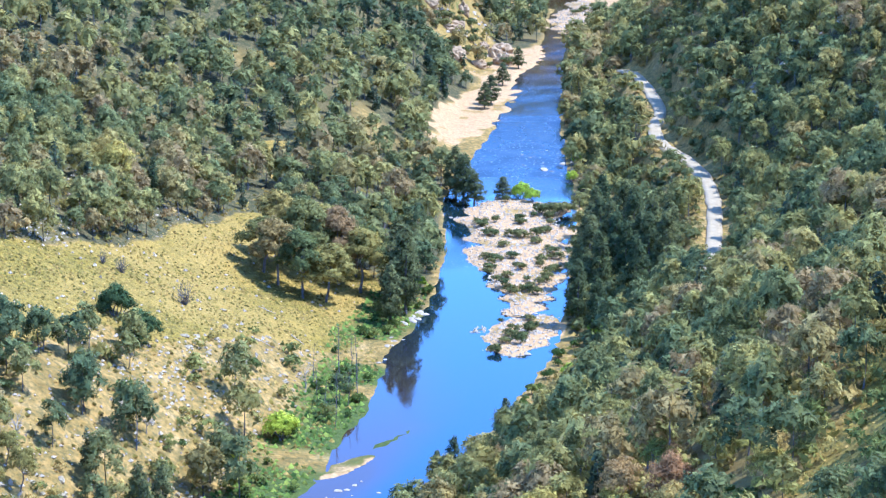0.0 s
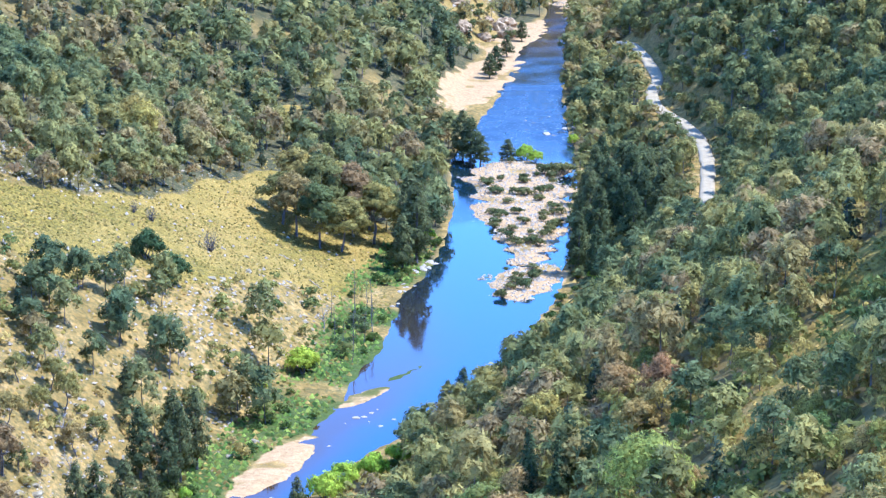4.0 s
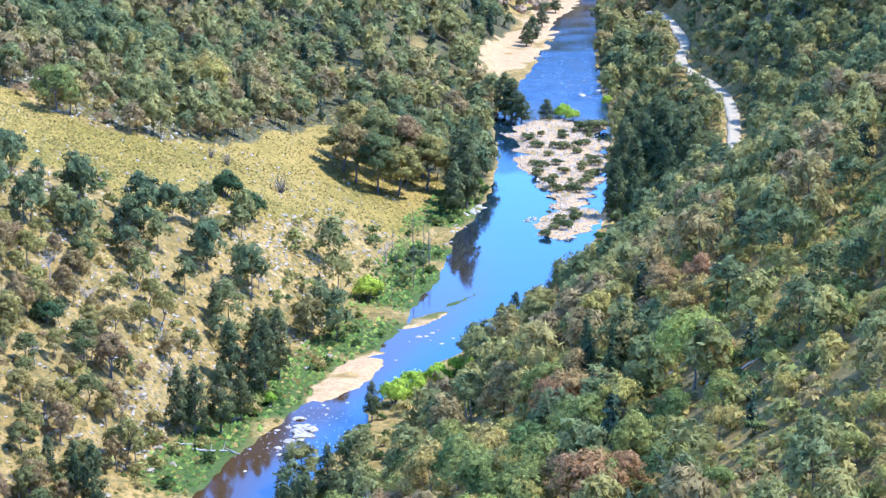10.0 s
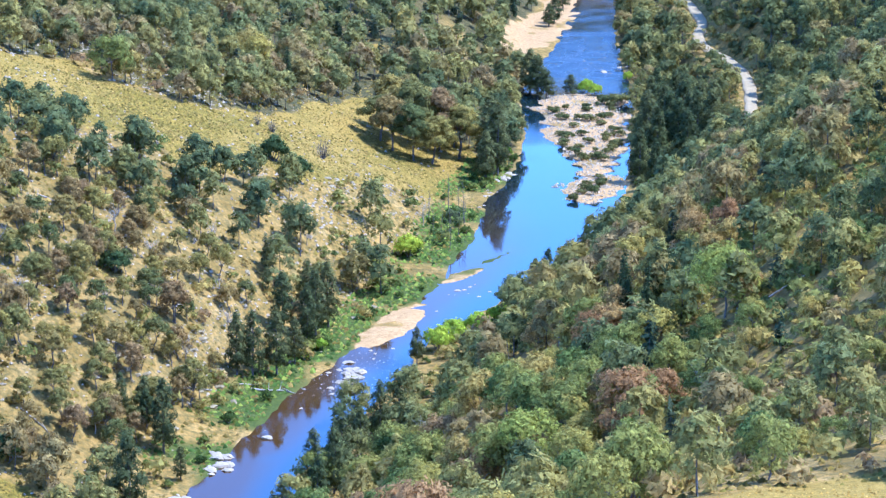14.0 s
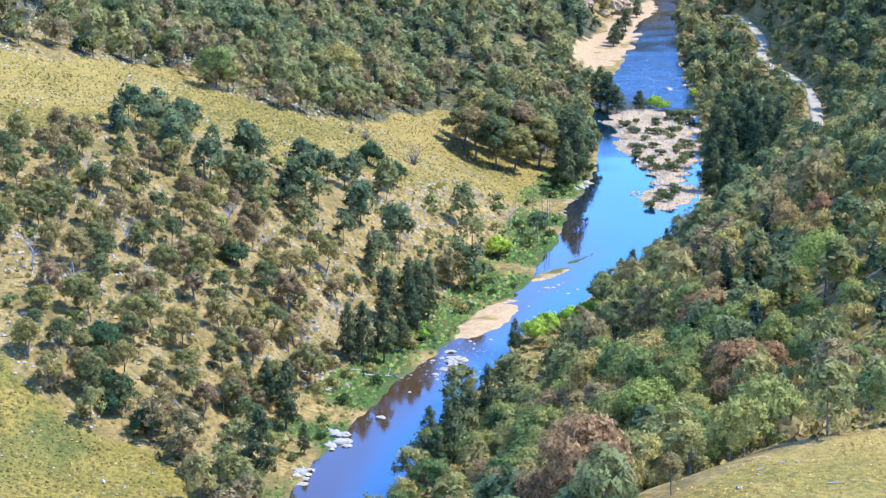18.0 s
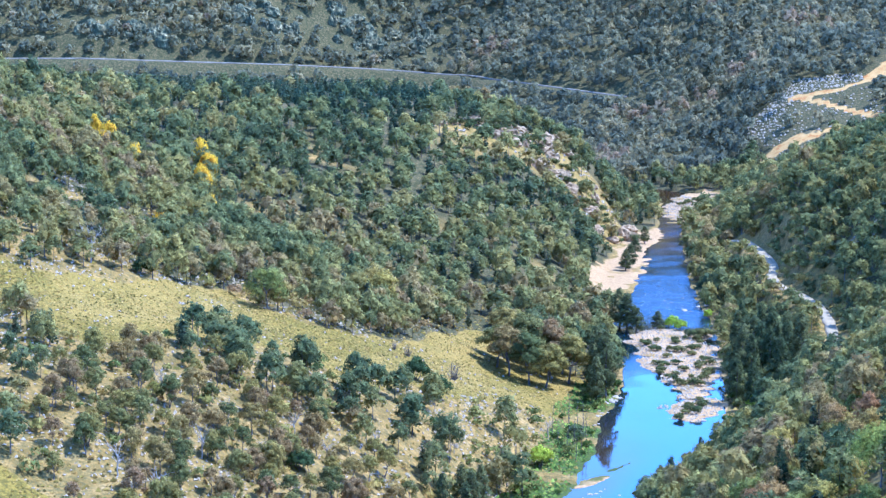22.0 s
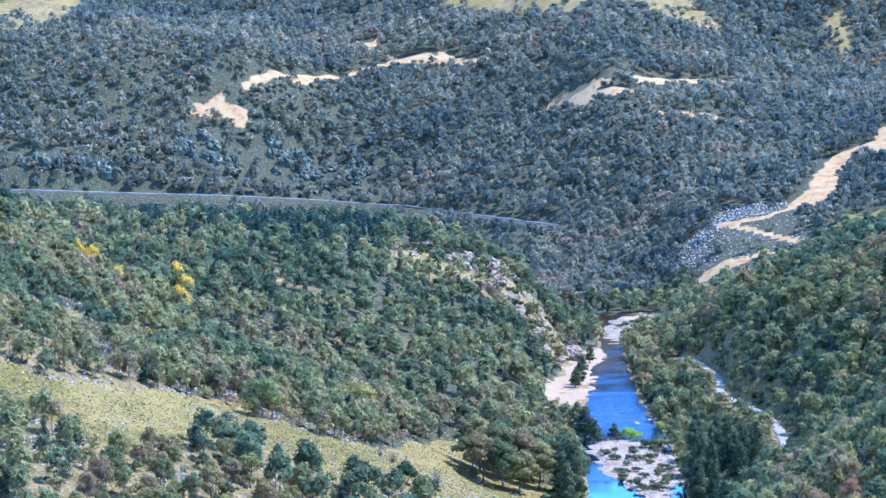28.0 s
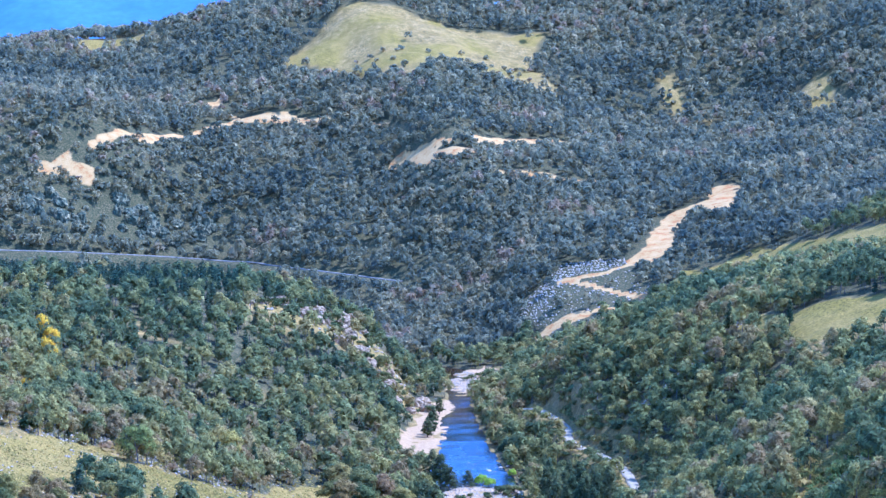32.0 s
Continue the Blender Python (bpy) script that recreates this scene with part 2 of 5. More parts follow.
def ground_material():
    m, nodes, links, bsdf = fresh("valley_ground")
    where = nodes.new("ShaderNodeTexCoord").outputs["Object"]
    broad, patch = noise_node(nodes, links, 0.03, 5, where), noise_node(nodes, links, 0.16, 6, where, 0.68)
    tuft, grit = noise_node(nodes, links, 0.9, 5, where, 0.7), noise_node(nodes, links, 3.2, 3, where)
    def edged(key):
        """A patch with a crisp, ragged edge."""
        ragged = nodes.new("ShaderNodeMath")
        ragged.operation = "MULTIPLY_ADD"
        ragged.inputs[1].default_value = 0.5
        links.new(tuft, ragged.inputs[0])
        links.new(attribute_node(nodes, key), ragged.inputs[2])
        return ramp_node(nodes, links, ragged.outputs[0], [(0.62, (0, 0, 0)), (0.84, (1, 1, 1))])

    litter = ramp_node(nodes, links, patch, [(0.30, (0.19, 0.140, 0.036)), (0.45, (0.35, 0.250, 0.066)), (0.58, (0.48, 0.345, 0.110)), (0.72, (0.55, 0.42, 0.190))])
    litter = mix_node(nodes, links, ramp_node(nodes, links, tuft, [(0.42, (0, 0, 0)), (0.62, (0.8, 0.8, 0.8))]), litter, (0.10, 0.11, 0.040))
    scrub = ramp_node(nodes, links, tuft, [(0.32, (0.045, 0.058, 0.028)), (0.5, (0.095, 0.098, 0.042)), (0.68, (0.24, 0.195, 0.095))])
    litter = mix_node(nodes, links, attribute_node(nodes, "wood"), litter, scrub)
    grass = ramp_node(nodes, links, patch, [(0.28, (0.20, 0.175, 0.026)), (0.5, (0.32, 0.255, 0.040)), (0.7, (0.42, 0.315, 0.066))])
    grass = mix_node(nodes, links, ramp_node(nodes, links, tuft, [(0.42, (0.85, 0.85, 0.85)), (0.56, (0, 0, 0))]), grass, (0.135, 0.120, 0.026))
    straw = ramp_node(nodes, links, tuft, [(0.3, (0.28, 0.220, 0.048)), (0.7, (0.42, 0.315, 0.080))])
    grass = mix_node(nodes, links, ramp_node(nodes, links, broad, [(0.42, (0, 0, 0)), (0.60, (0.75, 0.75, 0.75))]), grass, straw)
    colour = mix_node(nodes, links, edged("grass"), litter, grass)
    lush = ramp_node(nodes, links, tuft, [(0.3, (0.050, 0.085, 0.020)), (0.7, (0.125, 0.165, 0.036))])
    colour = mix_node(nodes, links, attribute_node(nodes, "lush"), colour, lush)
    beach = ramp_node(nodes, links, tuft, [(0.3, (0.35, 0.245, 0.115)), (0.7, (0.62, 0.465, 0.240))])
    colour = mix_node(nodes, links, edged("sand"), colour, beach)
    earth = ramp_node(nodes, links, patch, [(0.36, (0.43, 0.20, 0.055)), (0.46, (0.52, 0.35, 0.120)), (0.7, (0.60, 0.45, 0.185))])
    colour = mix_node(nodes, links, edged("earth"), colour, earth)
    colour = mix_node(nodes, links, attribute_node(nodes, "bed"), colour, (0.085, 0.055, 0.024))
    colour = mix_node(nodes, links, 0.35, colour, ramp_node(nodes, links, grit, [(0.25, (0.3, 0.3, 0.3)), (0.75, (0.72, 0.72, 0.72))]), "OVERLAY")
    colour = mix_node(nodes, links, 0.25, colour, ramp_node(nodes, links, broad, [(0.3, (0.38, 0.40, 0.36)), (0.7, (0.62, 0.60, 0.58))]), "OVERLAY")
    links.new(mix_node(nodes, links, 1.0, colour, (0.78, 0.67, 0.53), "MULTIPLY"), bsdf.inputs["Base Color"])
    bsdf.inputs["Roughness"].default_value = 0.95
    bsdf.inputs["Specular IOR Level"].default_value = 0.1
    links.new(bump_node(nodes, links, tuft, 0.7, 0.6), bsdf.inputs["Normal"])
    return m


def water_material():
    m, nodes, links, bsdf = fresh("river_water")
    where = nodes.new("ShaderNodeTexCoord").outputs["Object"]
    stretch = nodes.new("ShaderNodeMapping")
    stretch.inputs["Scale"].default_value = (1.0, 0.45, 1.0)
    links.new(where, stretch.inputs["Vector"])
    ripples, swirls = noise_node(nodes, links, 1.3, 3, stretch.outputs[0]), noise_node(nodes, links, 0.10, 3, stretch.outputs[0])
    bsdf.inputs["IOR"].default_value = 1.5
    rough = nodes.new("ShaderNodeMapRange")
    rough.inputs["From Min"].default_value, rough.inputs["From Max"].default_value = 0.35, 0.7
    rough.inputs["To Min"].default_value, rough.inputs["To Max"].default_value = 0.02, 0.10
    links.new(swirls, rough.inputs["Value"])
    broken = nodes.new("ShaderNodeMath")
    broken.operation = "MULTIPLY_ADD"
    broken.inputs[1].default_value = 0.35
    links.new(attribute_node(nodes, "riffle"), broken.inputs[0])
    links.new(rough.outputs[0], broken.inputs[2])
    links.new(broken.outputs[0], bsdf.inputs["Roughness"])
    strength = nodes.new("ShaderNodeMath")
    strength.operation = "MULTIPLY_ADD"
    links.new(attribute_node(nodes, "riffle"), strength.inputs[0])
    strength.inputs[1].default_value, strength.inputs[2].default_value = 0.9, 0.035
    # Less gloss on the brown water, for the hillside reflection put into its colour.
    dulled_gloss = nodes.new("ShaderNodeMapRange")
    dulled_gloss.inputs["To Min"].default_value, dulled_gloss.inputs["To Max"].default_value = 0.6, 0.18
    links.new(attribute_node(nodes, "shallow"), dulled_gloss.inputs["Value"])
    links.new(dulled_gloss.outputs[0], bsdf.inputs["Specular IOR Level"])
    b = nodes.new("ShaderNodeBump")
    b.inputs["Distance"].default_value = 0.10
    links.new(strength.outputs[0], b.inputs["Strength"])
    links.new(ripples, b.inputs["Height"])
    links.new(b.outputs["Normal"], bsdf.inputs["Normal"])
    foam = ramp_node(nodes, links, ripples, [(0.60, (0, 0, 0)), (0.68, (1, 1, 1))])
    white = mix_node(nodes, links, 1.0, foam, attribute_node(nodes, "riffle"), "MULTIPLY")
    # The brown joins the bed's own colour with a painted reflection of the slope.
    depth = mix_node(nodes, links, attribute_node(nodes, "shallow"), (0.006, 0.015, 0.019), (0.052, 0.027, 0.007))
    links.new(mix_node(nodes, links, white, depth, (0.62, 0.64, 0.64)), bsdf.inputs["Base Color"])
    return m


valley_ground, river_water = ground_material(), water_material()
# Haze over the far range is painted in as blue, with a faint glow.
hazed_range = plain_material("far_range_haze", [(0.3, (0.035, 0.065, 0.110)), (0.7, (0.060, 0.100, 0.150))], 0.01)
range_shader = hazed_range.node_tree.nodes["Principled BSDF"]
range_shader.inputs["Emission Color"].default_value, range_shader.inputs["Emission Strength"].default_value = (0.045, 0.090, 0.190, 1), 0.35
bank_leaves = leaf_material("bank_shrub_leaves", [(0.0, (0.060, 0.100, 0.026)), (0.6, (0.110, 0.160, 0.034)), (1.0, (0.165, 0.195, 0.045))])
tuft_grass = leaf_material("tussock_grass", [(0.0, (0.115, 0.115, 0.026)), (0.5, (0.21, 0.180, 0.042)), (1.0, (0.33, 0.255, 0.080))], far=True, fine=6.0, gaps=0.35)
gold_grass = leaf_material("golden_grass", [(0.0, (0.22, 0.165, 0.036)), (0.5, (0.34, 0.245, 0.055)), (1.0, (0.44, 0.33, 0.10))], far=True, fine=6.0, gaps=0.35)
stone_mix = plain_material("scattered_stone", [(0.25, (0.20, 0.155, 0.090)), (0.6, (0.38, 0.305, 0.185)), (0.85, (0.52, 0.43, 0.28))], 0.2)
lush_growth = leaf_material("lush_growth", [(0.0, (0.050, 0.100, 0.022)), (0.5, (0.120, 0.190, 0.034)), (1.0, (0.22, 0.28, 0.05))], far=True, fine=6.0, gaps=0.33)
scrub_leaves = leaf_material("scrub_leaves", [(0.0, (0.100, 0.145, 0.045)), (0.4, (0.210, 0.225, 0.062)), (0.8, (0.350, 0.300, 0.090)), (1.0, (0.30, 0.225, 0.11))], far=True, fine=4.5, gaps=0.42)

# ---------------------------------------------------------------- the lie of the land
# Valley cross-sections: for each distance up the valley, heights at these offsets from the river's middle.
ACROSS = np.array([-330, -230, -150, -95, -50, -20, 20, 50, 95, 150, 230, 330.0])
LOWER_REACH = {
    40: (-9, -8, -6, -4, -2, 0, 2, 32, 70, 66, 58, 58),
    130: (17, 9, 4, 3, 2, 1, 4, 38, 66, 60, 55, 63),
    220: (42, 27, 15, 9, 5, 0, 1, 24, 47, 82, 103, 126),
    300: (63, 44, 28, 18, 7, 1, 0, 24, 54, 88, 110, 142),
    380: (81, 60, 47, 39, 22, 3, 0, 22, 55, 89, 119, 152),
    460: (97, 75, 58, 43, 19, 0, 1, 21, 47, 78, 105, 135),
    540: (106, 81, 56, 34, 15, 0, -1, 21, 50, 70, 94, 122),
}
MIDDLE_REACH = {
    620: (106, 81, 50, 26, 7, 1, -2, 13, 41, 70, 96, 122),
    710: (100, 79, 44, 20, 11, 2, -2, 13, 53, 79, 98, 120),
    800: (93, 73, 48, 28, 15, 1, 0, 26, 57, 75, 89, 115),
    890: (83, 68, 58, 45, 22, 0, 3, 32, 54, 67, 82, 111),
    980: (64, 60, 58, 53, 31, 1, 2, 23, 44, 61, 84, 110),
    1070: (50, 54, 53, 46, 30, 2, 0, 15, 31, 52, 85, 110),
    1160: (34, 42, 35, 24, 12, -1, 2, 13, 26, 46, 81, 107),
}
UPPER_HILLS = {
    1260: (8, 6, 4, 2, 6, 9, 16, 38, 52, 60, 80, 102),
    1350: (19, 6, 5, 13, 23, 29, 44, 57, 67, 75, 86, 102),
    1440: (72, 60, 31, 42, 56, 62, 89, 89, 87, 89, 95, 112),
    1530: (120, 130, 83, 79, 89, 95, 126, 117, 106, 102, 104, 135),
    1630: (146, 129, 113, 116, 126, 132, 151, 141, 126, 116, 122, 172),
    1750: (150, 140, 145, 156, 168, 175, 172, 166, 160, 162, 178, 207),
    1880: (168, 172, 186, 200, 212, 216, 212, 206, 204, 212, 225, 240),
}
# River banks: distance up the valley, left bank, right bank.
BANKS = np.array([
    (0, -150, -120), (150, -112, -88), (310, -84, -62), (350, -78, -60), (400, -68, -49), (437, -58, -42), (490, -43, -22),
    (530, -37, -8), (585, -33, 3), (620, -27, 6), (680, -25, 9), (745, -28, 9), (845, -16, 6), (925, -11, 7), (1000, -3, 9),
    (1100, 3, 20), (1150, -6, 14)], float)
# The bend above the gorge, where the river comes from behind the spur: points on its middle.
BEND = [(8, 1110), (-8, 1150), (-40, 1192), (-110, 1240), (-230, 1285), (-460, 1330)]
# Gravel bars and islets in the river: middle, half length up the valley, half width, turn in degrees, height.
BARS = {"island": (-6, 690, 52, 12.5, 1, 1.0), "island_head": (-9, 728, 14, 15, 0, 0.9), "neck": (-3, 640, 26, 6.0, -4, 0.7), "tail": (-5, 600, 21, 8.0, -8, 0.7), "islet": (-36.5, 502, 11, 2.8, -30, 0.6),
        "spit": (-28, 522, 11, 1.5, -28, 0.5), "upper": (16, 1085, 52, 11, -8, 1.0), "shoal": (-13, 604, 8, 3, 0, 0.3), "upper_beach": (-22, 868, 50, 8.5, -9, 1.0), "beach_head": (-9, 965, 44, 5.5, -10, 0.8), "beach": (-50.5, 454, 20, 4.3, -15, 0.8)}

# The dirt track along the right bank: place and height.
TRACK = [(34, 570, 13.5), (37.7, 610, 13), (39.6, 634, 13), (41.3, 660, 13), (42.5, 687, 13), (41.7, 713, 13), (38.9, 733, 13), (33.5, 753, 13),
         (31.2, 779, 13), (33.9, 807, 13), (32.4, 837, 13), (29, 869, 13), (25, 892, 13)]
# Bare earth of the road works on the far hill: half width and points of each strip.
WORKS = {"pad": (5.2, [(-228, 1482), (-216, 1486), (-202, 1485)]), "spoil": (4.0, [(-217, 1488), (-215, 1493)]),
         "bench": (3.0, [(-200, 1506), (-170, 1545), (-153, 1588), (-135, 1634), (-108, 1646), (-77, 1644), (-47, 1624)]), "cutting": (4.6, [(-108, 1650), (-77, 1648), (-50, 1630)]),
         "stub": (2.4, [(-141, 1679), (-121, 1698), (-125, 1683), (-109, 1656)]), "cut": (2.2, [(-17, 1592), (-6, 1582)]),
         "yard": (7.0, [(-2, 1516), (9, 1500), (18, 1474), (40, 1467)]), "yard_bank": (4.0, [(9, 1502), (27, 1489)]), "upper_yard": (5.5, [(46, 1499), (76, 1525), (104, 1529)]),
         "lower": (2.6, [(56, 1432), (75, 1433), (93, 1433), (121, 1427)]),
         "ramp": (7.0, [(178, 1345), (153, 1332), (141, 1296), (131, 1252), (119, 1243)]), "ramp_head": (8.5, [(190, 1376), (181, 1345), (179, 1324)]),
         "zig": (2.3, [(118, 1242), (98, 1233), (77, 1235), (99, 1210), (118.6, 1186), (99, 1183), (80, 1181)]), "turning": (3.6, [(84, 1234), (76, 1235)]),
         "foot": (4.6, [(82, 1181), (68, 1178), (56, 1170)])}
# How far below a strip its builders felled the trees.
CLEARED = {"pad": 8, "spoil": 8, "bench": 38, "cutting": 38, "upper_yard": 46, "yard": 44, "yard_bank": 38, "lower": 30, "stub": 24, "cut": 24, "ramp": 26, "ramp_head": 22, "zig": 34, "turning": 30, "foot": 40}
# The broken slope of spoil below the works, and the hillside beyond them where trees stand apart.
QUARRY = [(45, 1208), (58, 1232), (80, 1258), (112, 1252), (122, 1190), (100, 1176), (60, 1165)]
# The narrow old road that is benched into the far side of the gorge.
OLD_ROAD = [(-400, 1398, 47), (-322, 1400, 47), (-257, 1412, 44), (-207, 1420, 42), (-157, 1440, 38), (-116, 1440, 35), (-67, 1401, 33), (-6, 1350, 29)]


def glide(xs, table, x):
    """Smooth curves through the rows of table at xs, read at x."""
    x = np.clip(x, xs[0], xs[-1])
    i = np.clip(np.searchsorted(xs, x, side="right") - 1, 0, len(xs) - 2)
    slope = np.gradient(table, xs, axis=0)
    h, f = xs[i + 1] - xs[i], (x - xs[i]) / (xs[i + 1] - xs[i])
    h, f = (h[:, None], f[:, None]) if table.ndim > 1 else (h, f)
    return ((1 + 2 * f) * (1 - f) ** 2 * table[i] + f * (1 - f) ** 2 * h * slope[i]
            + f * f * (3 - 2 * f) * table[i + 1] + f * f * (f - 1) * h * slope[i + 1])


def ramp(a, b, v):
    f = np.clip((v - a) / (b - a), 0, 1)
    return f * f * (3 - 2 * f)


def waves(x, y, size, seed):
    """Smooth value noise from -1 to 1 with bumps of about that size."""
    def at(i, j):
        k = np.sin(i * 127.1 + j * 311.7 + seed * 74.7) * 43758.5453
        return (k - np.floor(k)) * 2 - 1
    i, j = np.floor(x / size), np.floor(y / size)
    f, g = x / size - i, y / size - j
    f, g = f * f * (3 - 2 * f), g * g * (3 - 2 * g)
    return (at(i, j) * (1 - f) + at(i + 1, j) * f) * (1 - g) + (at(i, j + 1) * (1 - f) + at(i + 1, j + 1) * f) * g


STATIONS = {**LOWER_REACH, **MIDDLE_REACH, **UPPER_HILLS}
ALONG = np.array(list(STATIONS), float)
HEIGHTS = np.array(list(STATIONS.values()), float)


def middle(y):
    return (np.interp(y, BANKS[:16, 0], BANKS[:16, 1]) + np.interp(y, BANKS[:16, 0], BANKS[:16, 2])) / 2


def inside(shape, x, y, rough=0.25):
    """1 in the middle of a bar or meadow, 0 on its uneven edge, less outside."""
    cx, cy, length, width, turn = shape[:5]
    c, s = np.cos(np.radians(turn)), np.sin(np.radians(turn))
    dx, dy = x - cx, y - cy
    across, along = (dx * c + dy * s) / width, (-dx * s + dy * c) / length
    size = max(3.0, 0.5 * min(length, width))
    return 1 - np.hypot(across, along) + rough * waves(x, y, size, 3)


def bank_distance(x, y):
    """Metres outside the water's edge (negative in the river), bars left aside."""
    left, right = (np.interp(y, BANKS[:, 0], BANKS[:, k]) for k in (1, 2))
    wobble = 1.2 * waves(x, y, 9, 1) + 0.7 * waves(x, y, 3.7, 2)
    b = np.maximum(left - x, x - right) + wobble + np.maximum(y - 1140, 0) * 0.6
    for (ax, ay), (bx, by) in zip(BEND, BEND[1:]):
        f = np.clip(((x - ax) * (bx - ax) + (y - ay) * (by - ay)) / ((bx - ax) ** 2 + (by - ay) ** 2), 0, 1)
        b = np.minimum(b, np.hypot(x - ax - f * (bx - ax), y - ay - f * (by - ay)) - 11 + wobble)
    return b


def to_line(points, x, y):
    """Distance to a line of points, and the third value of the points carried along it (0 if there is none)."""
    best, carried = np.full(np.shape(x), 1e9), np.zeros(np.shape(x))
    for a, b in zip(points, points[1:]):
        dx, dy = b[0] - a[0], b[1] - a[1]
        f = np.clip(((x - a[0]) * dx + (y - a[1]) * dy) / (dx * dx + dy * dy), 0, 1)
        d = np.hypot(x - a[0] - f * dx, y - a[1] - f * dy)
        if len(a) > 2:
            carried = np.where(d < best, a[2] + f * (b[2] - a[2]), carried)
        best = np.minimum(best, d)
    return best, carried


def field(corners, x, y, rough=3.0, size=12):
    """Metres inside a field with these corners, uneven along its edge; negative outside it."""
    d, _ = to_line(corners + corners[:1], x, y)
    within = np.zeros(np.shape(x), bool)
    for (ax, ay), (bx, by) in zip(corners, corners[1:] + corners[:1]):
        if ay != by:
            within ^= ((ay > y) != (by > y)) & (x < (bx - ax) * (y - ay) / (by - ay) + ax)
    return np.where(within, d, -d) + rough * waves(x, y, size, 3)


def height(x, y):
    """The ground's height at places x, y (arrays)."""
    x, y = np.asarray(x, float), np.asarray(y, float)
    rows = glide(ALONG, HEIGHTS, y)
    u = np.clip(x - middle(y), ACROSS[0], ACROSS[-1])
    i = np.clip(np.searchsorted(ACROSS, u, side="right") - 1, 0, len(ACROSS) - 2)
    slope = np.gradient(rows, ACROSS, axis=1)
    n = np.arange(len(u))
    h = ACROSS[i + 1] - ACROSS[i]
    f = (u - ACROSS[i]) / h
    z = ((1 + 2 * f) * (1 - f) ** 2 * rows[n, i] + f * (1 - f) ** 2 * h * slope[n, i]
         + f * f * (3 - 2 * f) * rows[n, i + 1] + f * f * (f - 1) * h * slope[n, i + 1])
    b = bank_distance(x, y)
    rough = ramp(15, 60, b)
    z = z + rough * (2.2 * waves(x, y, 37, 5) + 1.0 * waves(x, y, 15, 6)) + ramp(4, 20, b) * 0.35 * waves(x, y, 5, 7)
    z = z + ramp(1250, 1500, y) * (5 * waves(x, y * 0.5, 60, 8) + 3 * waves(x, y, 28, 9))
    for line, half in ((TRACK, 2.6), (OLD_ROAD, 2.2)):
        d, level = to_line(line, x, y)
        k = 1 - ramp(half + 0.6, half + 8, d)
        z = z * (1 - k) + (level - 0.6 * (1 - ramp(half, half + 1.6, d))) * k
    low = 0.25 + 0.07 * np.maximum(b, 0) + 0.12 * waves(x, y, 3, 4)
    s = ramp(2, 24, b)
    z = np.where(b > 0, low * (1 - s) + np.maximum(z, low) * s, -1.3 * ramp(0, 6, -b))
    for bar in BARS.values():
        k = inside(bar, x, y, 0.3) + 0.16 * waves(x, y, 3.1, 13)
        z = np.where(k > -0.25, np.maximum(z, (bar[5] + 0.15 * waves(x, y, 4, 11)) * ramp(-0.2, 0.35, k) - 0.35), z)
    return z


# Open grassland: middle, half length, half width, turn.
MEADOWS = {"near_hill": (16, 88, 66, 48, 0), "glade": (201, 1688, 30, 9, 0), "side_hill": (220, 1643, 22, 6, 0), "shelf": (124, 1570, 12, 24, 0), "far_top": (-208, 1870, 16, 30, 0), "low_glade": (184, 1592, 12, 8, 0),
           "forest_glade": (-72, 738, 9, 6, 0), "side_glade": (-82, 722, 6, 4, 0), "east_hill": (292, 1610, 34, 10, 0)}
# Larger fields by their corners: the meadow by the river with the slope above it, the near flat, strips along the near spur, the paddocks and the hilltop.
FIELDS = {"river_meadow": [(-205, 498), (-180, 481), (-163, 500), (-150, 528), (-138, 560), (-124, 543), (-112, 543), (-98, 572), (-91, 605), (-84, 634), (-72, 674), (-64, 672), (-58, 655), (-40, 650),
                           (-34, 628), (-36, 600), (-44, 572), (-56, 566), (-66, 548), (-76, 524), (-84, 522), (-101, 490), (-108, 499), (-125, 484), (-136, 478), (-150, 443), (-160, 441), (-182, 458), (-208, 472)],
          "flat": [(-182, 372), (-150, 350), (-136, 331), (-124, 325), (-110, 325), (-100, 318), (-96, 300), (-97, 250), (-210, 240)],
          "ridge_strip": [(17, 282), (24, 300), (45, 352), (53, 364), (50, 345), (30, 292)], "scar": [(49, 462), (57, 484), (66, 494), (65, 480), (56, 460)],
          "paddock": [(86, 774), (92, 757), (106, 728), (120, 714), (136, 703), (165, 690), (160, 660), (130, 671), (116, 671), (100, 694), (90, 727)],
          "high_paddock": [(133, 1214), (160, 1208), (180, 1207), (204, 1167), (232, 1100), (228, 1030), (206, 925), (184, 925), (170, 1009), (166, 1098), (150, 1160)],
          "far_paddock": [(-410, 1810), (-368, 1846), (-334, 1808), (-330, 1700), (-322, 1595), (-352, 1576), (-410, 1600)],
          "hilltop": [(-78, 1752), (-60, 1780), (-34, 1830), (10, 1814), (52, 1803), (120, 1792), (104, 1728), (124, 1660), (100, 1650), (84, 1672), (44, 1655), (12, 1645), (-22, 1690)]}
# The dry stony slope between the meadow and the river, where hardly a tree stands.
STONY_SLOPE = [(-84, 526), (-66, 552), (-54, 568), (-40, 566), (-42, 530), (-50, 505), (-58, 480), (-70, 492)]


# Where trees stand thin: the rocky end of the spur, the willow bank, the open ground below the road.
WILLOW_BANK, ROAD_SIDE = (-38, 418, 38, 10, -18), (36, 640, 60, 6, -4)
SPUR_END = [(-100, 938), (-82, 976), (-52, 1052), (-30, 1042), (-16, 1000), (-14, 955), (-30, 925), (-46, 955), (-72, 938)]
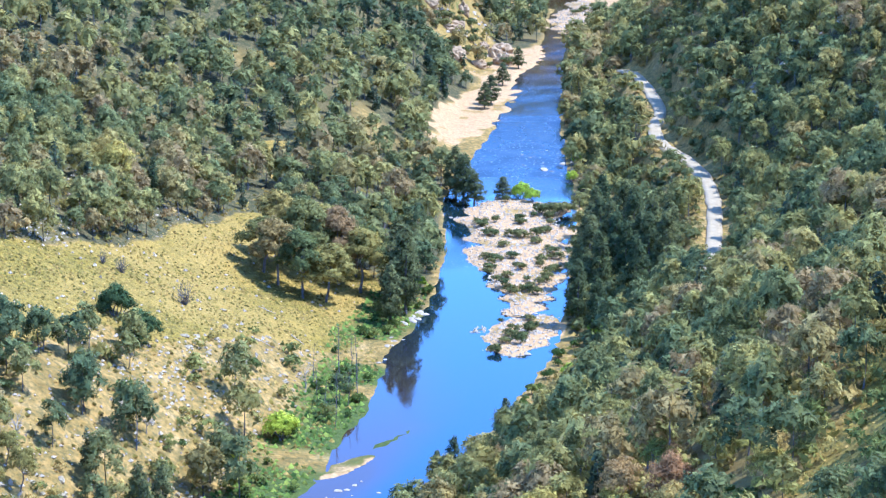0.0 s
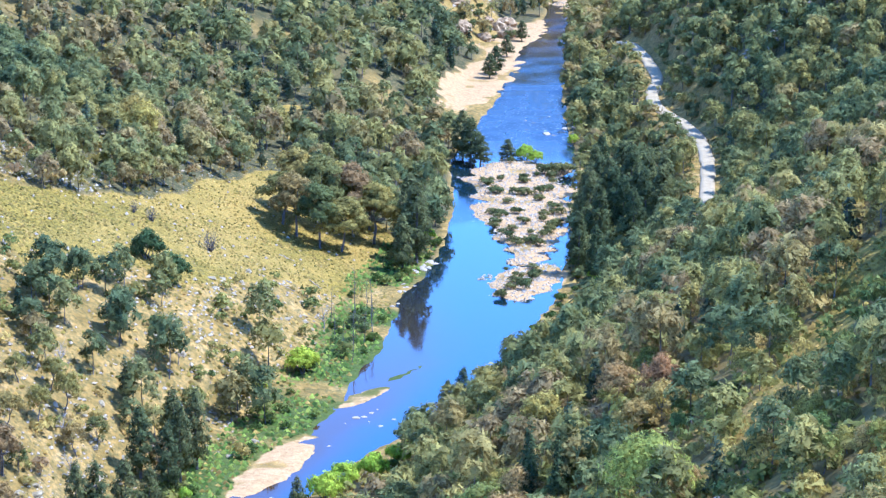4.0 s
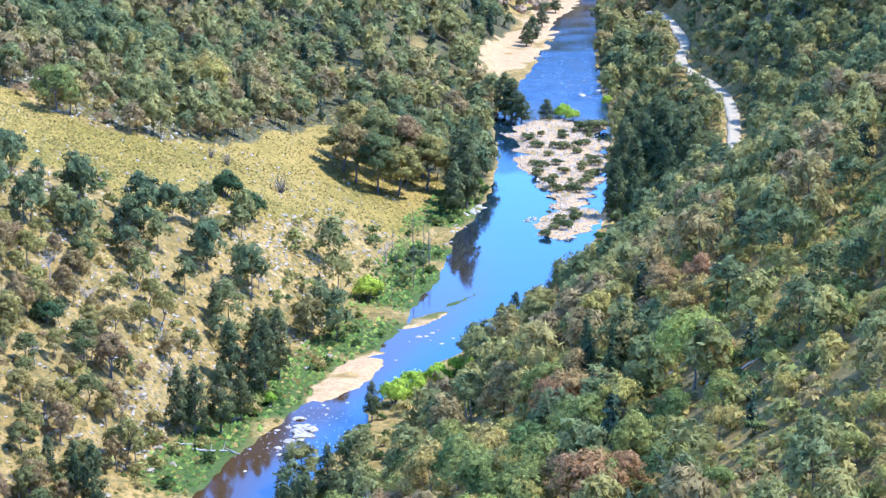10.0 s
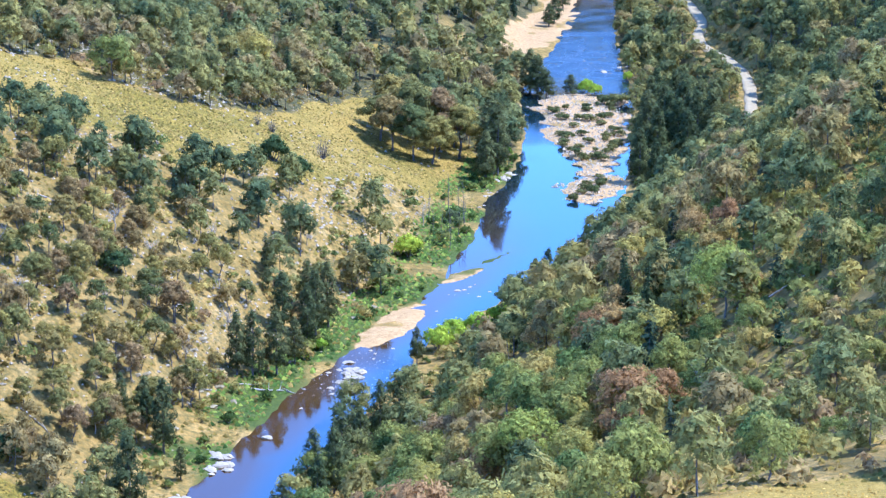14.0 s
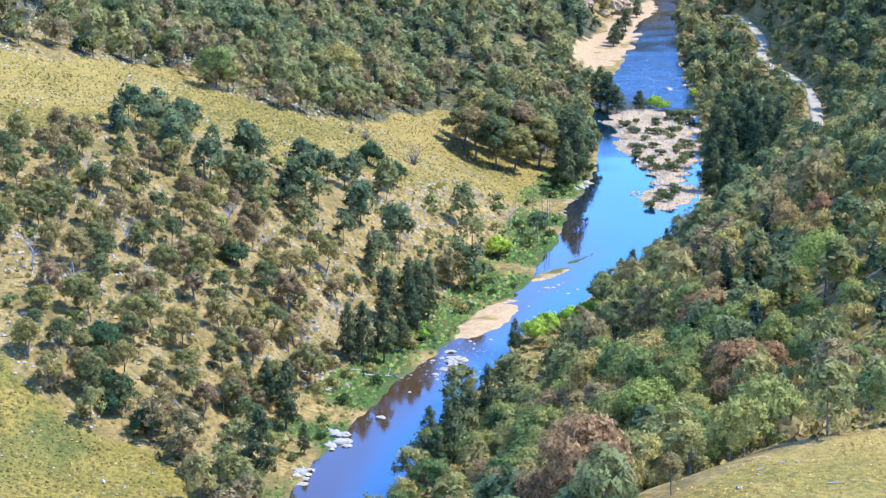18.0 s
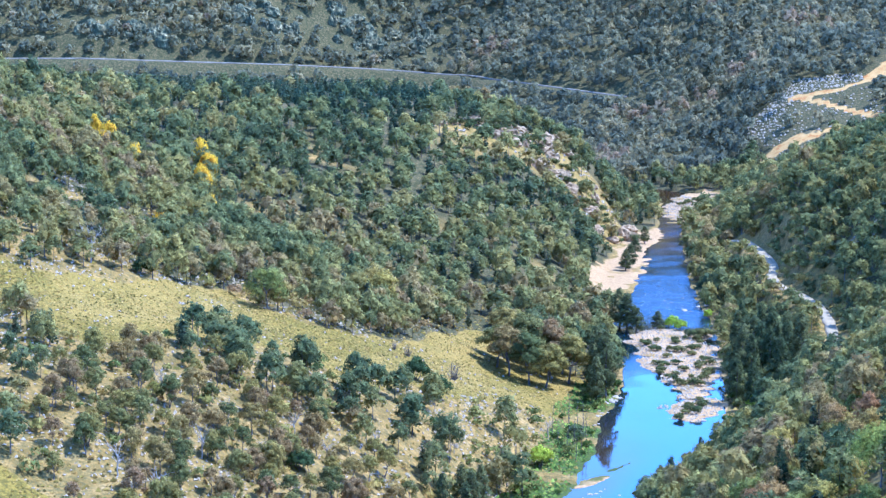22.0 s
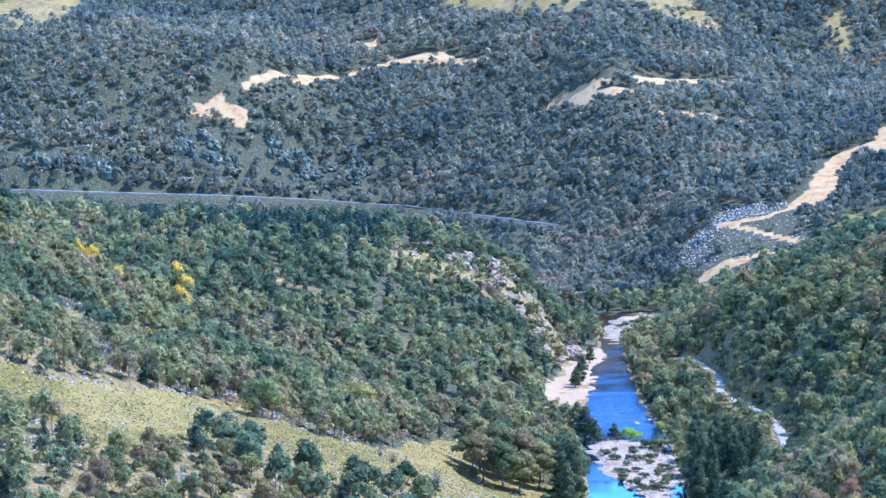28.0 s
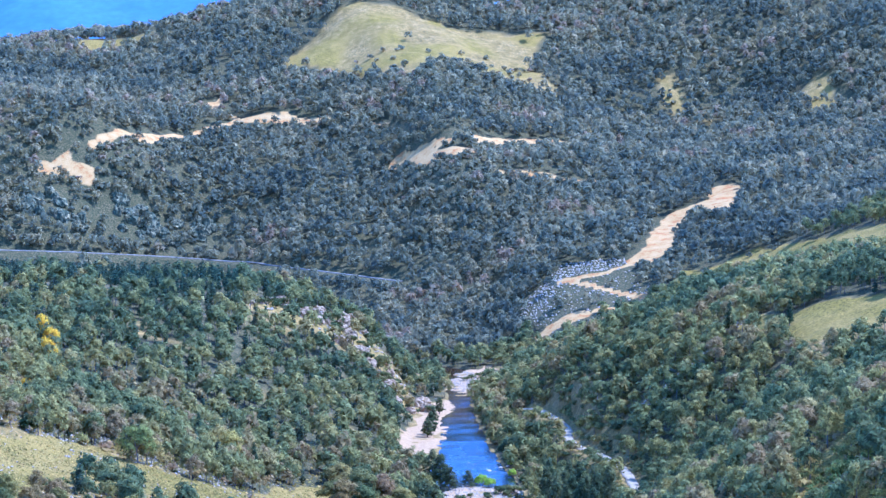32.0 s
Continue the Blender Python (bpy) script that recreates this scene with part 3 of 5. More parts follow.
CLIFFS = [[(-232, 1428), (-196, 1430), (-196, 1464), (-232, 1464)], [(-190, 1438), (-112, 1456), (-112, 1490), (-190, 1478)], [(-340, 1404), (-270, 1410), (-275, 1432), (-340, 1430)]]


def grassland(x, y):
    k = np.zeros(np.shape(x))
    for shape in MEADOWS.values():
        k = np.maximum(k, ramp(-0.05, 0.18, inside(shape, x, y, 0.22)))
    for corners in FIELDS.values():
        k = np.maximum(k, ramp(-1.5, 2.5, field(corners, x, y)))
    return k


def bare_earth(x, y):
    k = np.zeros(np.shape(x))
    for half, line in WORKS.values():
        d, _ = to_line(line, x, y)
        k = np.maximum(k, 1 - ramp(half * 0.75, half * 1.25, d + 0.25 * half * waves(x, y, 7, 21)))
    return k


def sand(x, y):
    """Beaches and gravel: 1 on them."""
    b = bank_distance(x, y)
    k = np.zeros(np.shape(x))
    k = np.maximum(k, ramp(-3, 0.5, b) * (1 - ramp(9, 13, b + 5 * waves(x, y, 14, 33))) * ramp(862, 880, y) * (1 - ramp(985, 1010, y)) * (x < middle(y)) * ramp(-0.6, -0.1, waves(x, y, 12, 35)))
    k = np.maximum(k, 0.6 * (1 - ramp(0.3, 1.2, b)) * ramp(0.1, 0.6, waves(x, y, 9, 31)) * (x < middle(y)) * (y < 600))
    for bar in BARS.values():
        k = np.maximum(k, ramp(-0.25, 0.05, inside(bar, x, y)))
    return k


def left_bank(x, y):
    return x < middle(y)


def woodland(x, y):
    """How densely trees stand, 0 to 1."""
    b = bank_distance(x, y)
    k = np.where((x < middle(y)) & (y < 620), ramp(1.5, 4, b), ramp(0.0, 1.2, b)) * (1 - ((y < 142) & (x > -24))) * (1 - grassland(x, y)) * (1 - bare_earth(x, y)) * (1 - ramp(0.3, 0.6, sand(x, y)))
    for key, (half, line) in WORKS.items():
        for ahead in range(4, CLEARED.get(key, 14), 6):
            k = k * (1 - 0.9 * (1 - ramp(half * 0.75, half * 1.25, to_line(line, x, y + ahead)[0])))
    for line, half, ahead in ((TRACK, 3.4, 0), (TRACK, 3.4, 5), (OLD_ROAD, 2.0, 0), (OLD_ROAD, 2.0, 5), (OLD_ROAD, 2.0, 10), (OLD_ROAD, 2.0, 16)):
        k = k * ramp(half, half + 1.5, to_line(line, x, y + ahead)[0])
    k = k * (0.35 + 0.65 * ramp(4, 8, to_line(TRACK, x - 7, y)[0]))
    left = x < middle(y)
    open_slope = left & (y < 540) & (x > -135)
    k = k * np.where(open_slope, (0.50 + 0.45 * ramp(-82, -104, x)) + 0.5 * ramp(-0.3, 0.6, waves(x, y, 26, 41)), 0.60 + 0.5 * ramp(-0.5, 0.2, waves(x, y, 30, 42)) - 0.25 * ramp(0.2, 0.7, waves(x, y, 17, 43)))
    k = k * (1 - 0.8 * ramp(-3, 3, field(SPUR_END, x, y))) * (1 - 0.4 * ramp(-3, 3, field(SPUR_END, x, y + 9))) * (1 - 0.97 * ramp(-0.1, 0.2, inside(WILLOW_BANK, x, y)))
    k = k * (1 - 0.9 * ramp(0, 0.2, inside(ROAD_SIDE, x, y))) * np.prod([1 - 0.75 * ramp(-3, 3, field(corners, x, y)) for corners in CLIFFS], axis=0)
    k = np.where((y > 1500) & (y < 1900), np.maximum(k, (0.02 + 0.16 * ramp(0.25, 0.7, waves(x, y, 30, 47))) * (1 - bare_earth(x, y))), k)
    k = k * np.where(left_bank(x, y) & (y > 770) & (y < 1000) & (b < 13), 0.15, 1)
    for ahead in (12, 20, 28, 38):
        k = k * (0.1 + 0.9 * ramp(2.6, 4, to_line(TRACK[2:], x + 0.07 * ahead, y + ahead)[0]))
    for key, ahead in (("paddock", 8), ("paddock", 16), ("high_paddock", 15), ("high_paddock", 30), ("hilltop", 15), ("river_meadow", 8)):
        k = k * (1 - 0.8 * ramp(-1, 3, field(FIELDS[key], x, y + ahead)))
    k = k * (1 - 0.9 * ramp(-3, 4, field(STONY_SLOPE, x, y))) * (1 - 0.85 * ramp(-2, 4, field(QUARRY, x, y)))
    k = k * (1 - 0.8 * (to_line([(90, 744), (76, 736), (65, 735), (55, 741)], x, y)[0] < 6))
    k = k * np.where(left & (y > 330) & (y < 600) & (b < 13), 0.12, 1) * np.where(~left & (y > 425) & (y < 600), 0.2 + 0.8 * ramp(8, 15, b), 1)
    return k


# ---------------------------------------------------------------- the large structure


def mesh_of(name, verts, faces, materials, smooth=False, slots=None, tint=None, normals=None):
    """A mesh from arrays; faces all have the same number of corners."""
    verts, faces = np.asarray(verts, np.float32), np.asarray(faces, np.int32)
    me = bpy.data.meshes.new(name)
    me.vertices.add(len(verts))
    me.vertices.foreach_set("co", verts.ravel())
    sides = faces.shape[1]
    me.loops.add(faces.size)
    me.loops.foreach_set("vertex_index", faces.ravel())
    me.polygons.add(len(faces))
    me.polygons.foreach_set("loop_start", np.arange(0, faces.size, sides, dtype=np.int32))
    me.polygons.foreach_set("loop_total", np.full(len(faces), sides, np.int32))
    for mat in materials:
        me.materials.append(mat)
    if slots is not None:
        me.polygons.foreach_set("material_index", np.asarray(slots, np.int32))
    me.polygons.foreach_set("use_smooth", np.full(len(faces), smooth))
    if tint is not None:
        me.attributes.new("tint", "FLOAT", "POINT").data.foreach_set("value", np.asarray(tint, np.float32))
    me.update(calc_edges=True)
    if normals is not None:
        me.attributes.new("custom_normal", "FLOAT_VECTOR", "POINT").data.foreach_set("vector", np.asarray(normals, np.float32).ravel())
    return me


def part(name, me, parent, label=""):
    ob = new(name, me)
    ob.parent = parent
    return tagged(ob, label=label)


def spaced(stops):
    """Positions with a step that changes from stretch to stretch: (from, to, step)."""
    out = []
    for a, b, step in stops:
        out += list(np.linspace(a, b, max(2, int(round((b - a) / step)) + 1))[:-1])
    return np.array(out + [stops[-1][1]])


GX = spaced([(-4600, -1200, 850), (-1200, -420, 60), (-420, -170, 5), (-170, 110, 2.0), (110, 330, 5), (330, 480, 8), (480, 1300, 80), (1300, 4600, 800)])
GY = spaced([(-1500, -300, 300), (-300, 40, 34), (40, 330, 3), (330, 760, 1.9), (760, 1130, 3), (1130, 1660, 4.5), (1660, 1900, 8), (1900, 2500, 60), (2500, 4800, 575)])
xx, yy = np.meshgrid(GX, GY)
fx, fy = xx.ravel(), yy.ravel()
fz = height(np.clip(fx, -700, 800), np.clip(fy, 0, 1990))
fz = fz - 35 * ramp(1990, 2400, fy) - 0.10 * np.maximum(-300 - fy, 0)
fz = np.where(fy < 30, np.minimum(fz, 66 + 0 * fz), fz)
cols, lines = len(GX), len(GY)
corner = (np.arange(lines - 1)[:, None] * cols + np.arange(cols - 1)[None, :]).ravel()
ground_mesh = mesh_of("ground", np.stack([fx, fy, fz], 1), np.stack([corner, corner + 1, corner + cols + 1, corner + cols], 1), [valley_ground], True)
edge = bank_distance(fx, fy)
banks_lush = (1 - ramp(9, 15, edge)) * ramp(300, 330, fy) * (1 - ramp(600, 640, fy)) * (fx < middle(fy)) * ramp(-0.5, 0.1, waves(fx, fy, 12, 51))
banks_lush = np.maximum(banks_lush, 0.7 * ramp(-2, 6, field(FIELDS["flat"], fx, fy)) * ramp(-0.2, 0.5, waves(fx, fy, 14, 52)))
banks_lush = np.maximum(banks_lush, 0.7 * ramp(0.05, 0.3, inside(BARS["islet"], fx, fy)))
banks_lush = banks_lush * (1 - ramp(-0.25, 0.0, inside(BARS["beach"], fx, fy)))
is_sand = sand(fx, fy) * (1 - ramp(0.5, 0.9, banks_lush)) * (1 - 0.6 * ramp(0.1, 0.6, waves(fx, fy, 5, 53)))
for key, values in (("grass", np.maximum(grassland(fx, fy) * np.where(fy > 1500, 0.46 + 0.26 * waves(fx, fy, 22, 57), 1), 0.45 * ramp(-2, 5, field(SPUR_END, fx, fy)))), ("sand", is_sand), ("earth", bare_earth(fx, fy)), ("lush", banks_lush), ("wood", np.maximum(ramp(0.3, 0.7, woodland(fx, fy)), ramp(1120, 1160, fy) * (1 - grassland(fx, fy))) * np.where((fx < middle(fy)) & (fy < 540) & (fx > -205), 0.15, np.where((fx > middle(fy)) & (fy < 420), 0.5, 1))), ("bed", 1 - ramp(-1.2, -0.1, fz))):
    ground_mesh.attributes.new(key, "FLOAT", "POINT").data.foreach_set("value", values.astype(np.float32))
tagged(new("ground", ground_mesh), "valley ground of dry grass, leaf litter and river gravel", "ground", kind="structure")

# The river: one sheet at the level of the water.
wx, wy = np.meshgrid(spaced([(-480, -130, 14), (-130, 45, 3.5)]), spaced([(0, 300, 20), (300, 1100, 5), (1100, 1360, 10)]))
wf, wg = wx.ravel(), wy.ravel()
wc = (np.arange(wx.shape[0] - 1)[:, None] * wx.shape[1] + np.arange(wx.shape[1] - 1)[None, :]).ravel()
wq = np.stack([wc, wc + 1, wc + wx.shape[1] + 1, wc + wx.shape[1]], 1)
wet = bank_distance(wf, wg)[wq].min(1) < 8
water_mesh = mesh_of("river", np.stack([wf, wg, np.zeros(len(wf))], 1), wq[wet], [river_water], True)
riffle = np.maximum(ramp(735, 770, wg) * (1 - 0.5 * ramp(850, 880, wg)) * (1 - ramp(1000, 1060, wg)), 0.55 * ramp(655, 670, wg) * (1 - ramp(690, 700, wg)))
riffle = np.maximum(riffle, 0.5 * ramp(395, 405, wg) * (1 - ramp(425, 440, wg)))
riffle = riffle * (0.35 + 0.65 * ramp(-0.9, 0.7, waves(wf, wg, 8, 61)))
water_mesh.attributes.new("riffle", "FLOAT", "POINT").data.foreach_set("value", riffle.astype(np.float32))
# Where brown stands for both the shallow bed and the reflected hillside.
shallow = ramp(-17, -8, bank_distance(wf, wg) + 3 * waves(wf, wg, 17, 62)) * (1 - ramp(455, 640, wg)) * (1 - ramp(-2, 6, wf - middle(wg))) + 0.8 * ramp(900, 960, wg)
water_mesh.attributes.new("shallow", "FLOAT", "POINT").data.foreach_set("value", np.clip(shallow, 0, 1).astype(np.float32))
tagged(new("river", water_mesh), "calm river water reflecting blue sky, with small riffles", "river", kind="structure")


def strip(name, line, half, lift, material):
    """A road laid along a line of points, a little above the ground, with worn edges."""
    pts = np.array([p[:2] for p in line], float)
    far_along = np.concatenate([[0], np.cumsum(np.hypot(*np.diff(pts, axis=0).T))])
    s = np.arange(0, far_along[-1], 2.0)
    px, py = (glide(far_along, pts[:, k], s) for k in (0, 1))
    tx, ty = np.gradient(px), np.gradient(py)
    length = np.hypot(tx, ty)
    nx, ny = -ty / length, tx / length
    across = np.array([-1.0, -0.85, -0.4, 0.0, 0.4, 0.85, 1.0])
    crown = np.array([-0.55, 0.0, -0.05, 0.03, -0.05, 0.0, -0.55])
    wide = half * (1 + 0.14 * waves(s, s * 0, 6, 71))
    vx = px[:, None] + nx[:, None] * across * wide[:, None]
    vy = py[:, None] + ny[:, None] * across * wide[:, None]
    vz = height(px, py)[:, None] + lift + crown[None, :] + 0.03 * waves(vx, vy, 1.5, 72)
    n = len(across)
    c = (np.arange(len(s) - 1)[:, None] * n + np.arange(n - 1)[None, :]).ravel()
    return new(name, mesh_of(name, np.stack([vx.ravel(), vy.ravel(), vz.ravel()], 1), np.stack([c, c + 1, c + n + 1, c + n], 1), [material], True))


tagged(strip("dirt_road", TRACK, 2.0, 0.68, track_dirt), "pale unsealed dirt road with worn edges", "road", kind="structure")
tagged(strip("bench_road", OLD_ROAD, 1.0, 0.72, old_dirt), "narrow bench road cut into the far gorge side", "road", kind="structure")

# The range that closes the distance, its blue haze painted on and faintly glowing.
rx = np.linspace(-4300, 4300, 120)
depth = np.linspace(0, 1, 9)
crest = 330 + 60 * waves(rx, rx * 0, 700, 81) + 40 * waves(rx, rx * 0, 260, 82) - 0.02 * rx
bx, by = np.repeat(rx, 9), 3900 + np.tile(depth, 120) * 650
bz = np.repeat(crest, 9) * np.tile(depth ** 0.8, 120) + 14 * waves(bx, by, 150, 83) * np.tile(depth, 120) - 20
bc = (np.arange(119)[:, None] * 9 + np.arange(8)[None, :]).ravel()
tagged(new("backdrop", mesh_of("backdrop", np.stack([bx, by, bz], 1), np.stack([bc, bc + 9, bc + 10, bc + 1], 1), [hazed_range], True)),
       "distant forested mountain range with blue haze painted in", "mountains", kind="structure")

# ---------------------------------------------------------------- trees


def sprays(rng, clumps, count, size, droop=0.0):
    """Leaf sprays: small triangles over the shells of clumps (x, y, z, radius, height). Corners, three to a spray, and soft normals."""
    clumps = np.array(clumps, float)
    share = clumps[:, 3] ** 2
    pick = rng.choice(len(clumps), count, p=share / share.sum())
    c = clumps[pick]
    way = rng.normal(size=(count, 3))
    way /= np.linalg.norm(way, axis=1)[:, None]
    way[:, 2] = np.where(way[:, 2] < -0.6, -way[:, 2] * 0.6, way[:, 2])
    out = rng.uniform(0.55, 1.08, (count, 1))
    at = c[:, :3] + way * out * np.stack([c[:, 3], c[:, 3], c[:, 4]], 1)
    heart = np.array((clumps[:, 0].mean(), clumps[:, 1].mean(), clumps[:, 2].min() * 0.4 + clumps[:, 2].mean() * 0.6))
    whole = at - heart
    whole /= np.linalg.norm(whole, axis=1)[:, None] + 1e-6
    normal = way * 0.7 + whole * 0.5 + rng.normal(size=(count, 3)) * 0.45 + (0, 0, 0.15)
    normal /= np.linalg.norm(normal, axis=1)[:, None]
    side = np.cross(normal, rng.normal(size=(count, 3)))
    side /= np.linalg.norm(side, axis=1)[:, None]
    up = np.cross(normal, side)
    soft = whole * 0.5 + way * 0.55 + normal * 0.75
    soft /= np.linalg.norm(soft, axis=1)[:, None]
    up = np.where((np.cross(side, up) * soft).sum(1)[:, None] < 0, -up, up)
    a, b = size * rng.uniform(0.6, 1.25, (count, 1)), size * rng.uniform(0.35, 0.8, (count, 1))
    v = np.stack([at - side * a - up * b * 0.6, at + side * a - up * b * 0.4, at + up * b * 1.15 + side * a * rng.uniform(-0.5, 0.5, (count, 1))], 1)
    v[:, 1, 2] -= droop * a[:, 0]
    return v.reshape(-1, 3), np.repeat(soft, 3, 0)


def tube(path, radii, sides=6):
    """A tapered limb along a path: corners and quads."""
    path, radii = np.array(path, float), np.array(radii, float)
    way = np.gradient(path, axis=0)
    way /= np.linalg.norm(way, axis=1)[:, None]
    side = np.cross(way, (0.31, 0.95, 0.05))
    side /= np.linalg.norm(side, axis=1)[:, None]
    up = np.cross(way, side)
    turn = np.arange(sides) * 2 * np.pi / sides
    v = path[:, None] + radii[:, None, None] * (np.cos(turn)[None, :, None] * side[:, None] + np.sin(turn)[None, :, None] * up[:, None])
    k = np.arange(len(path) - 1)[:, None] * sides
    i = np.arange(sides)[None, :]
    j = (i + 1) % sides
    return v.reshape(-1, 3), np.stack([(k + i), (k + j), (k + sides + j), (k + sides + i)], -1).reshape(-1, 4)


def joined(pieces):
    verts, faces, at = [], [], 0
    for v, f in pieces:
        verts.append(v)
        faces.append(f + at)
        at += len(v)
    return np.concatenate(verts), np.concatenate(faces)


def limb(rng, a, b, r0, r1, steps=4, bend=0.35, sides=5):
    a, b = np.array(a, float), np.array(b, float)
    f = np.linspace(0, 1, steps)[:, None]
    path = a + (b - a) * f + rng.normal(size=(steps, 3)) * bend * np.sin(f * np.pi)
    return tube(path, np.linspace(r0, r1, steps), sides)


def form(kind, rng):
    """The clumps of a crown and the limbs that carry them, for one tree of about its natural size."""
    clumps, limbs = [], []
    if kind in ("gum", "tall_gum", "spreading"):
        tall = {"gum": 10.0, "tall_gum": 15.0, "spreading": 9.5}[kind]
        wide = {"gum": 3.0, "tall_gum": 4.2, "spreading": 4.2}[kind]
        fork = tall * rng.uniform(0.28, 0.4)
        lean = rng.normal(size=2) * 0.5
        limbs.append(limb(rng, (0, 0, -0.8), (lean[0], lean[1], fork), tall * 0.018, tall * 0.013, 5, 0.15, 6))
        many = int(rng.integers(17, 23))
        for k in range(many):
            turn, f = k * 2.4 + rng.uniform(-0.6, 0.6), (k + 0.6) / many
            r = wide * math.sqrt(f) * rng.uniform(0.8, 1.12)
            z = tall * (0.90 - 0.42 * f ** 1.6 - rng.uniform(0.0, 0.20))
            at = (lean[0] + r * math.cos(turn), lean[1] + r * math.sin(turn), z)
            size = wide * rng.uniform(0.30, 0.46)
            clumps.append((*at, size, size * rng.uniform(0.8, 1.1)))
            if k % 3 == 0:
                limbs.append(limb(rng, (lean[0], lean[1], fork - 0.2), at, tall * 0.007, 0.025, 4))
    elif kind == "river_oak":
        limbs.append(limb(rng, (0, 0, -0.8), (0.2, 0.1, 14.5), 0.3, 0.05, 7, 0.1, 7))
        for k in range(20):
            z = 2.6 + 12.2 * (k + 0.5) / 20
            r = (1 - (k / 20) ** 2.4) * 2.5 * rng.uniform(0.45, 1.15)
            turn = k * 2.4
            clumps.append((r * math.cos(turn), r * math.sin(turn), z, rng.uniform(1.0, 1.6) * (1.15 - 0.42 * k / 20), rng.uniform(1.2, 1.9)))
            if k % 3 == 0:
                limbs.append(limb(rng, (0, 0, z - 1.5), clumps[-1][:3], 0.08, 0.02, 3))
    elif kind == "cypress":
        limbs.append(limb(rng, (0, 0, -0.6), (0, 0, 7.0), 0.16, 0.04, 4, 0.05, 6))
        for k in range(12):
            z = 1.0 + 6.8 * (k + 0.5) / 12
            r = (1 - k / 12) * 1.0 * rng.uniform(0.3, 1.0)
            clumps.append((r * math.cos(k * 2.4), r * math.sin(k * 2.4), z, 1.05 * (1.1 - 0.75 * k / 12), 1.1))
    elif kind == "round":
        for k in range(5):
            limbs.append(limb(rng, (0.2 * math.cos(k * 1.3), 0.2 * math.sin(k * 1.3), -0.5), (1.5 * math.cos(k * 1.3), 1.5 * math.sin(k * 1.3), 3.2), 0.13, 0.03, 4))
        for k in range(12):
            r = 2.2 * math.sqrt((k + 0.5) / 12)
            clumps.append((r * math.cos(k * 2.4), r * math.sin(k * 2.4), 3.6 - 0.42 * r * r + rng.uniform(-0.5, 0.4), rng.uniform(0.9, 1.3), rng.uniform(0.8, 1.2)))
    elif kind == "bare":
        limbs.append(limb(rng, (0, 0, -0.6), (0.3, 0.2, 4.0), 0.20, 0.12, 5, 0.15, 6))
        for k in range(9):
            z, turn, out = rng.uniform(2.2, 4.2), k * 2.4, rng.uniform(1.2, 2.6)
            end = np.array((out * math.cos(turn), out * math.sin(turn), z + rng.uniform(1.0, 3.4)))
            limbs.append(limb(rng, (0.2, 0.1, z), end, 0.09, 0.03, 4, 0.25))
            for j in range(3):
                limbs.append(limb(rng, end * (0.5 + 0.16 * j) + (0, 0, z * (0.5 - 0.16 * j)), end + rng.normal(size=3) * 0.9, 0.035, 0.012, 3, 0.15, 4))
    elif kind == "sapling":
        limbs.append(limb(rng, (0, 0, -0.5), (0.5, 0.2, 9.0), 0.10, 0.03, 6, 0.12, 5))
        for k in range(9):
            z, turn = 2.5 + 0.7 * k, k * 2.4
            limbs.append(limb(rng, (0.05 * z, 0.02 * z, z), (0.05 * z + 0.9 * math.cos(turn), 0.02 * z + 0.9 * math.sin(turn), z + 1.1), 0.03, 0.01, 3, 0.08, 4))
    elif kind == "twigs":
        for k in range(46):
            turn, out = k * 2.4, rng.uniform(0.3, 2.4)
            limbs.append(limb(rng, (0.1 * math.cos(turn), 0.1 * math.sin(turn), -0.2), (out * math.cos(turn), out * math.sin(turn), 4.2 - 0.35 * out * out + rng.uniform(-0.6, 0.5)), 0.05, 0.012, 4, 0.3, 4))
    else:  # shrub
        for k in range(4):
            limbs.append(limb(rng, (0, 0, -0.3), (0.6 * math.cos(k * 1.6), 0.6 * math.sin(k * 1.6), 0.9), 0.05, 0.015, 3, 0.1, 4))
        for k in range(7):
            r = 0.9 * math.sqrt((k + 0.3) / 7)
            clumps.append((r * math.cos(k * 2.4), r * math.sin(k * 2.4), 1.05 - 0.3 * r + rng.uniform(-0.25, 0.25), rng.uniform(0.4, 0.65), rng.uniform(0.35, 0.6)))
    return clumps, limbs


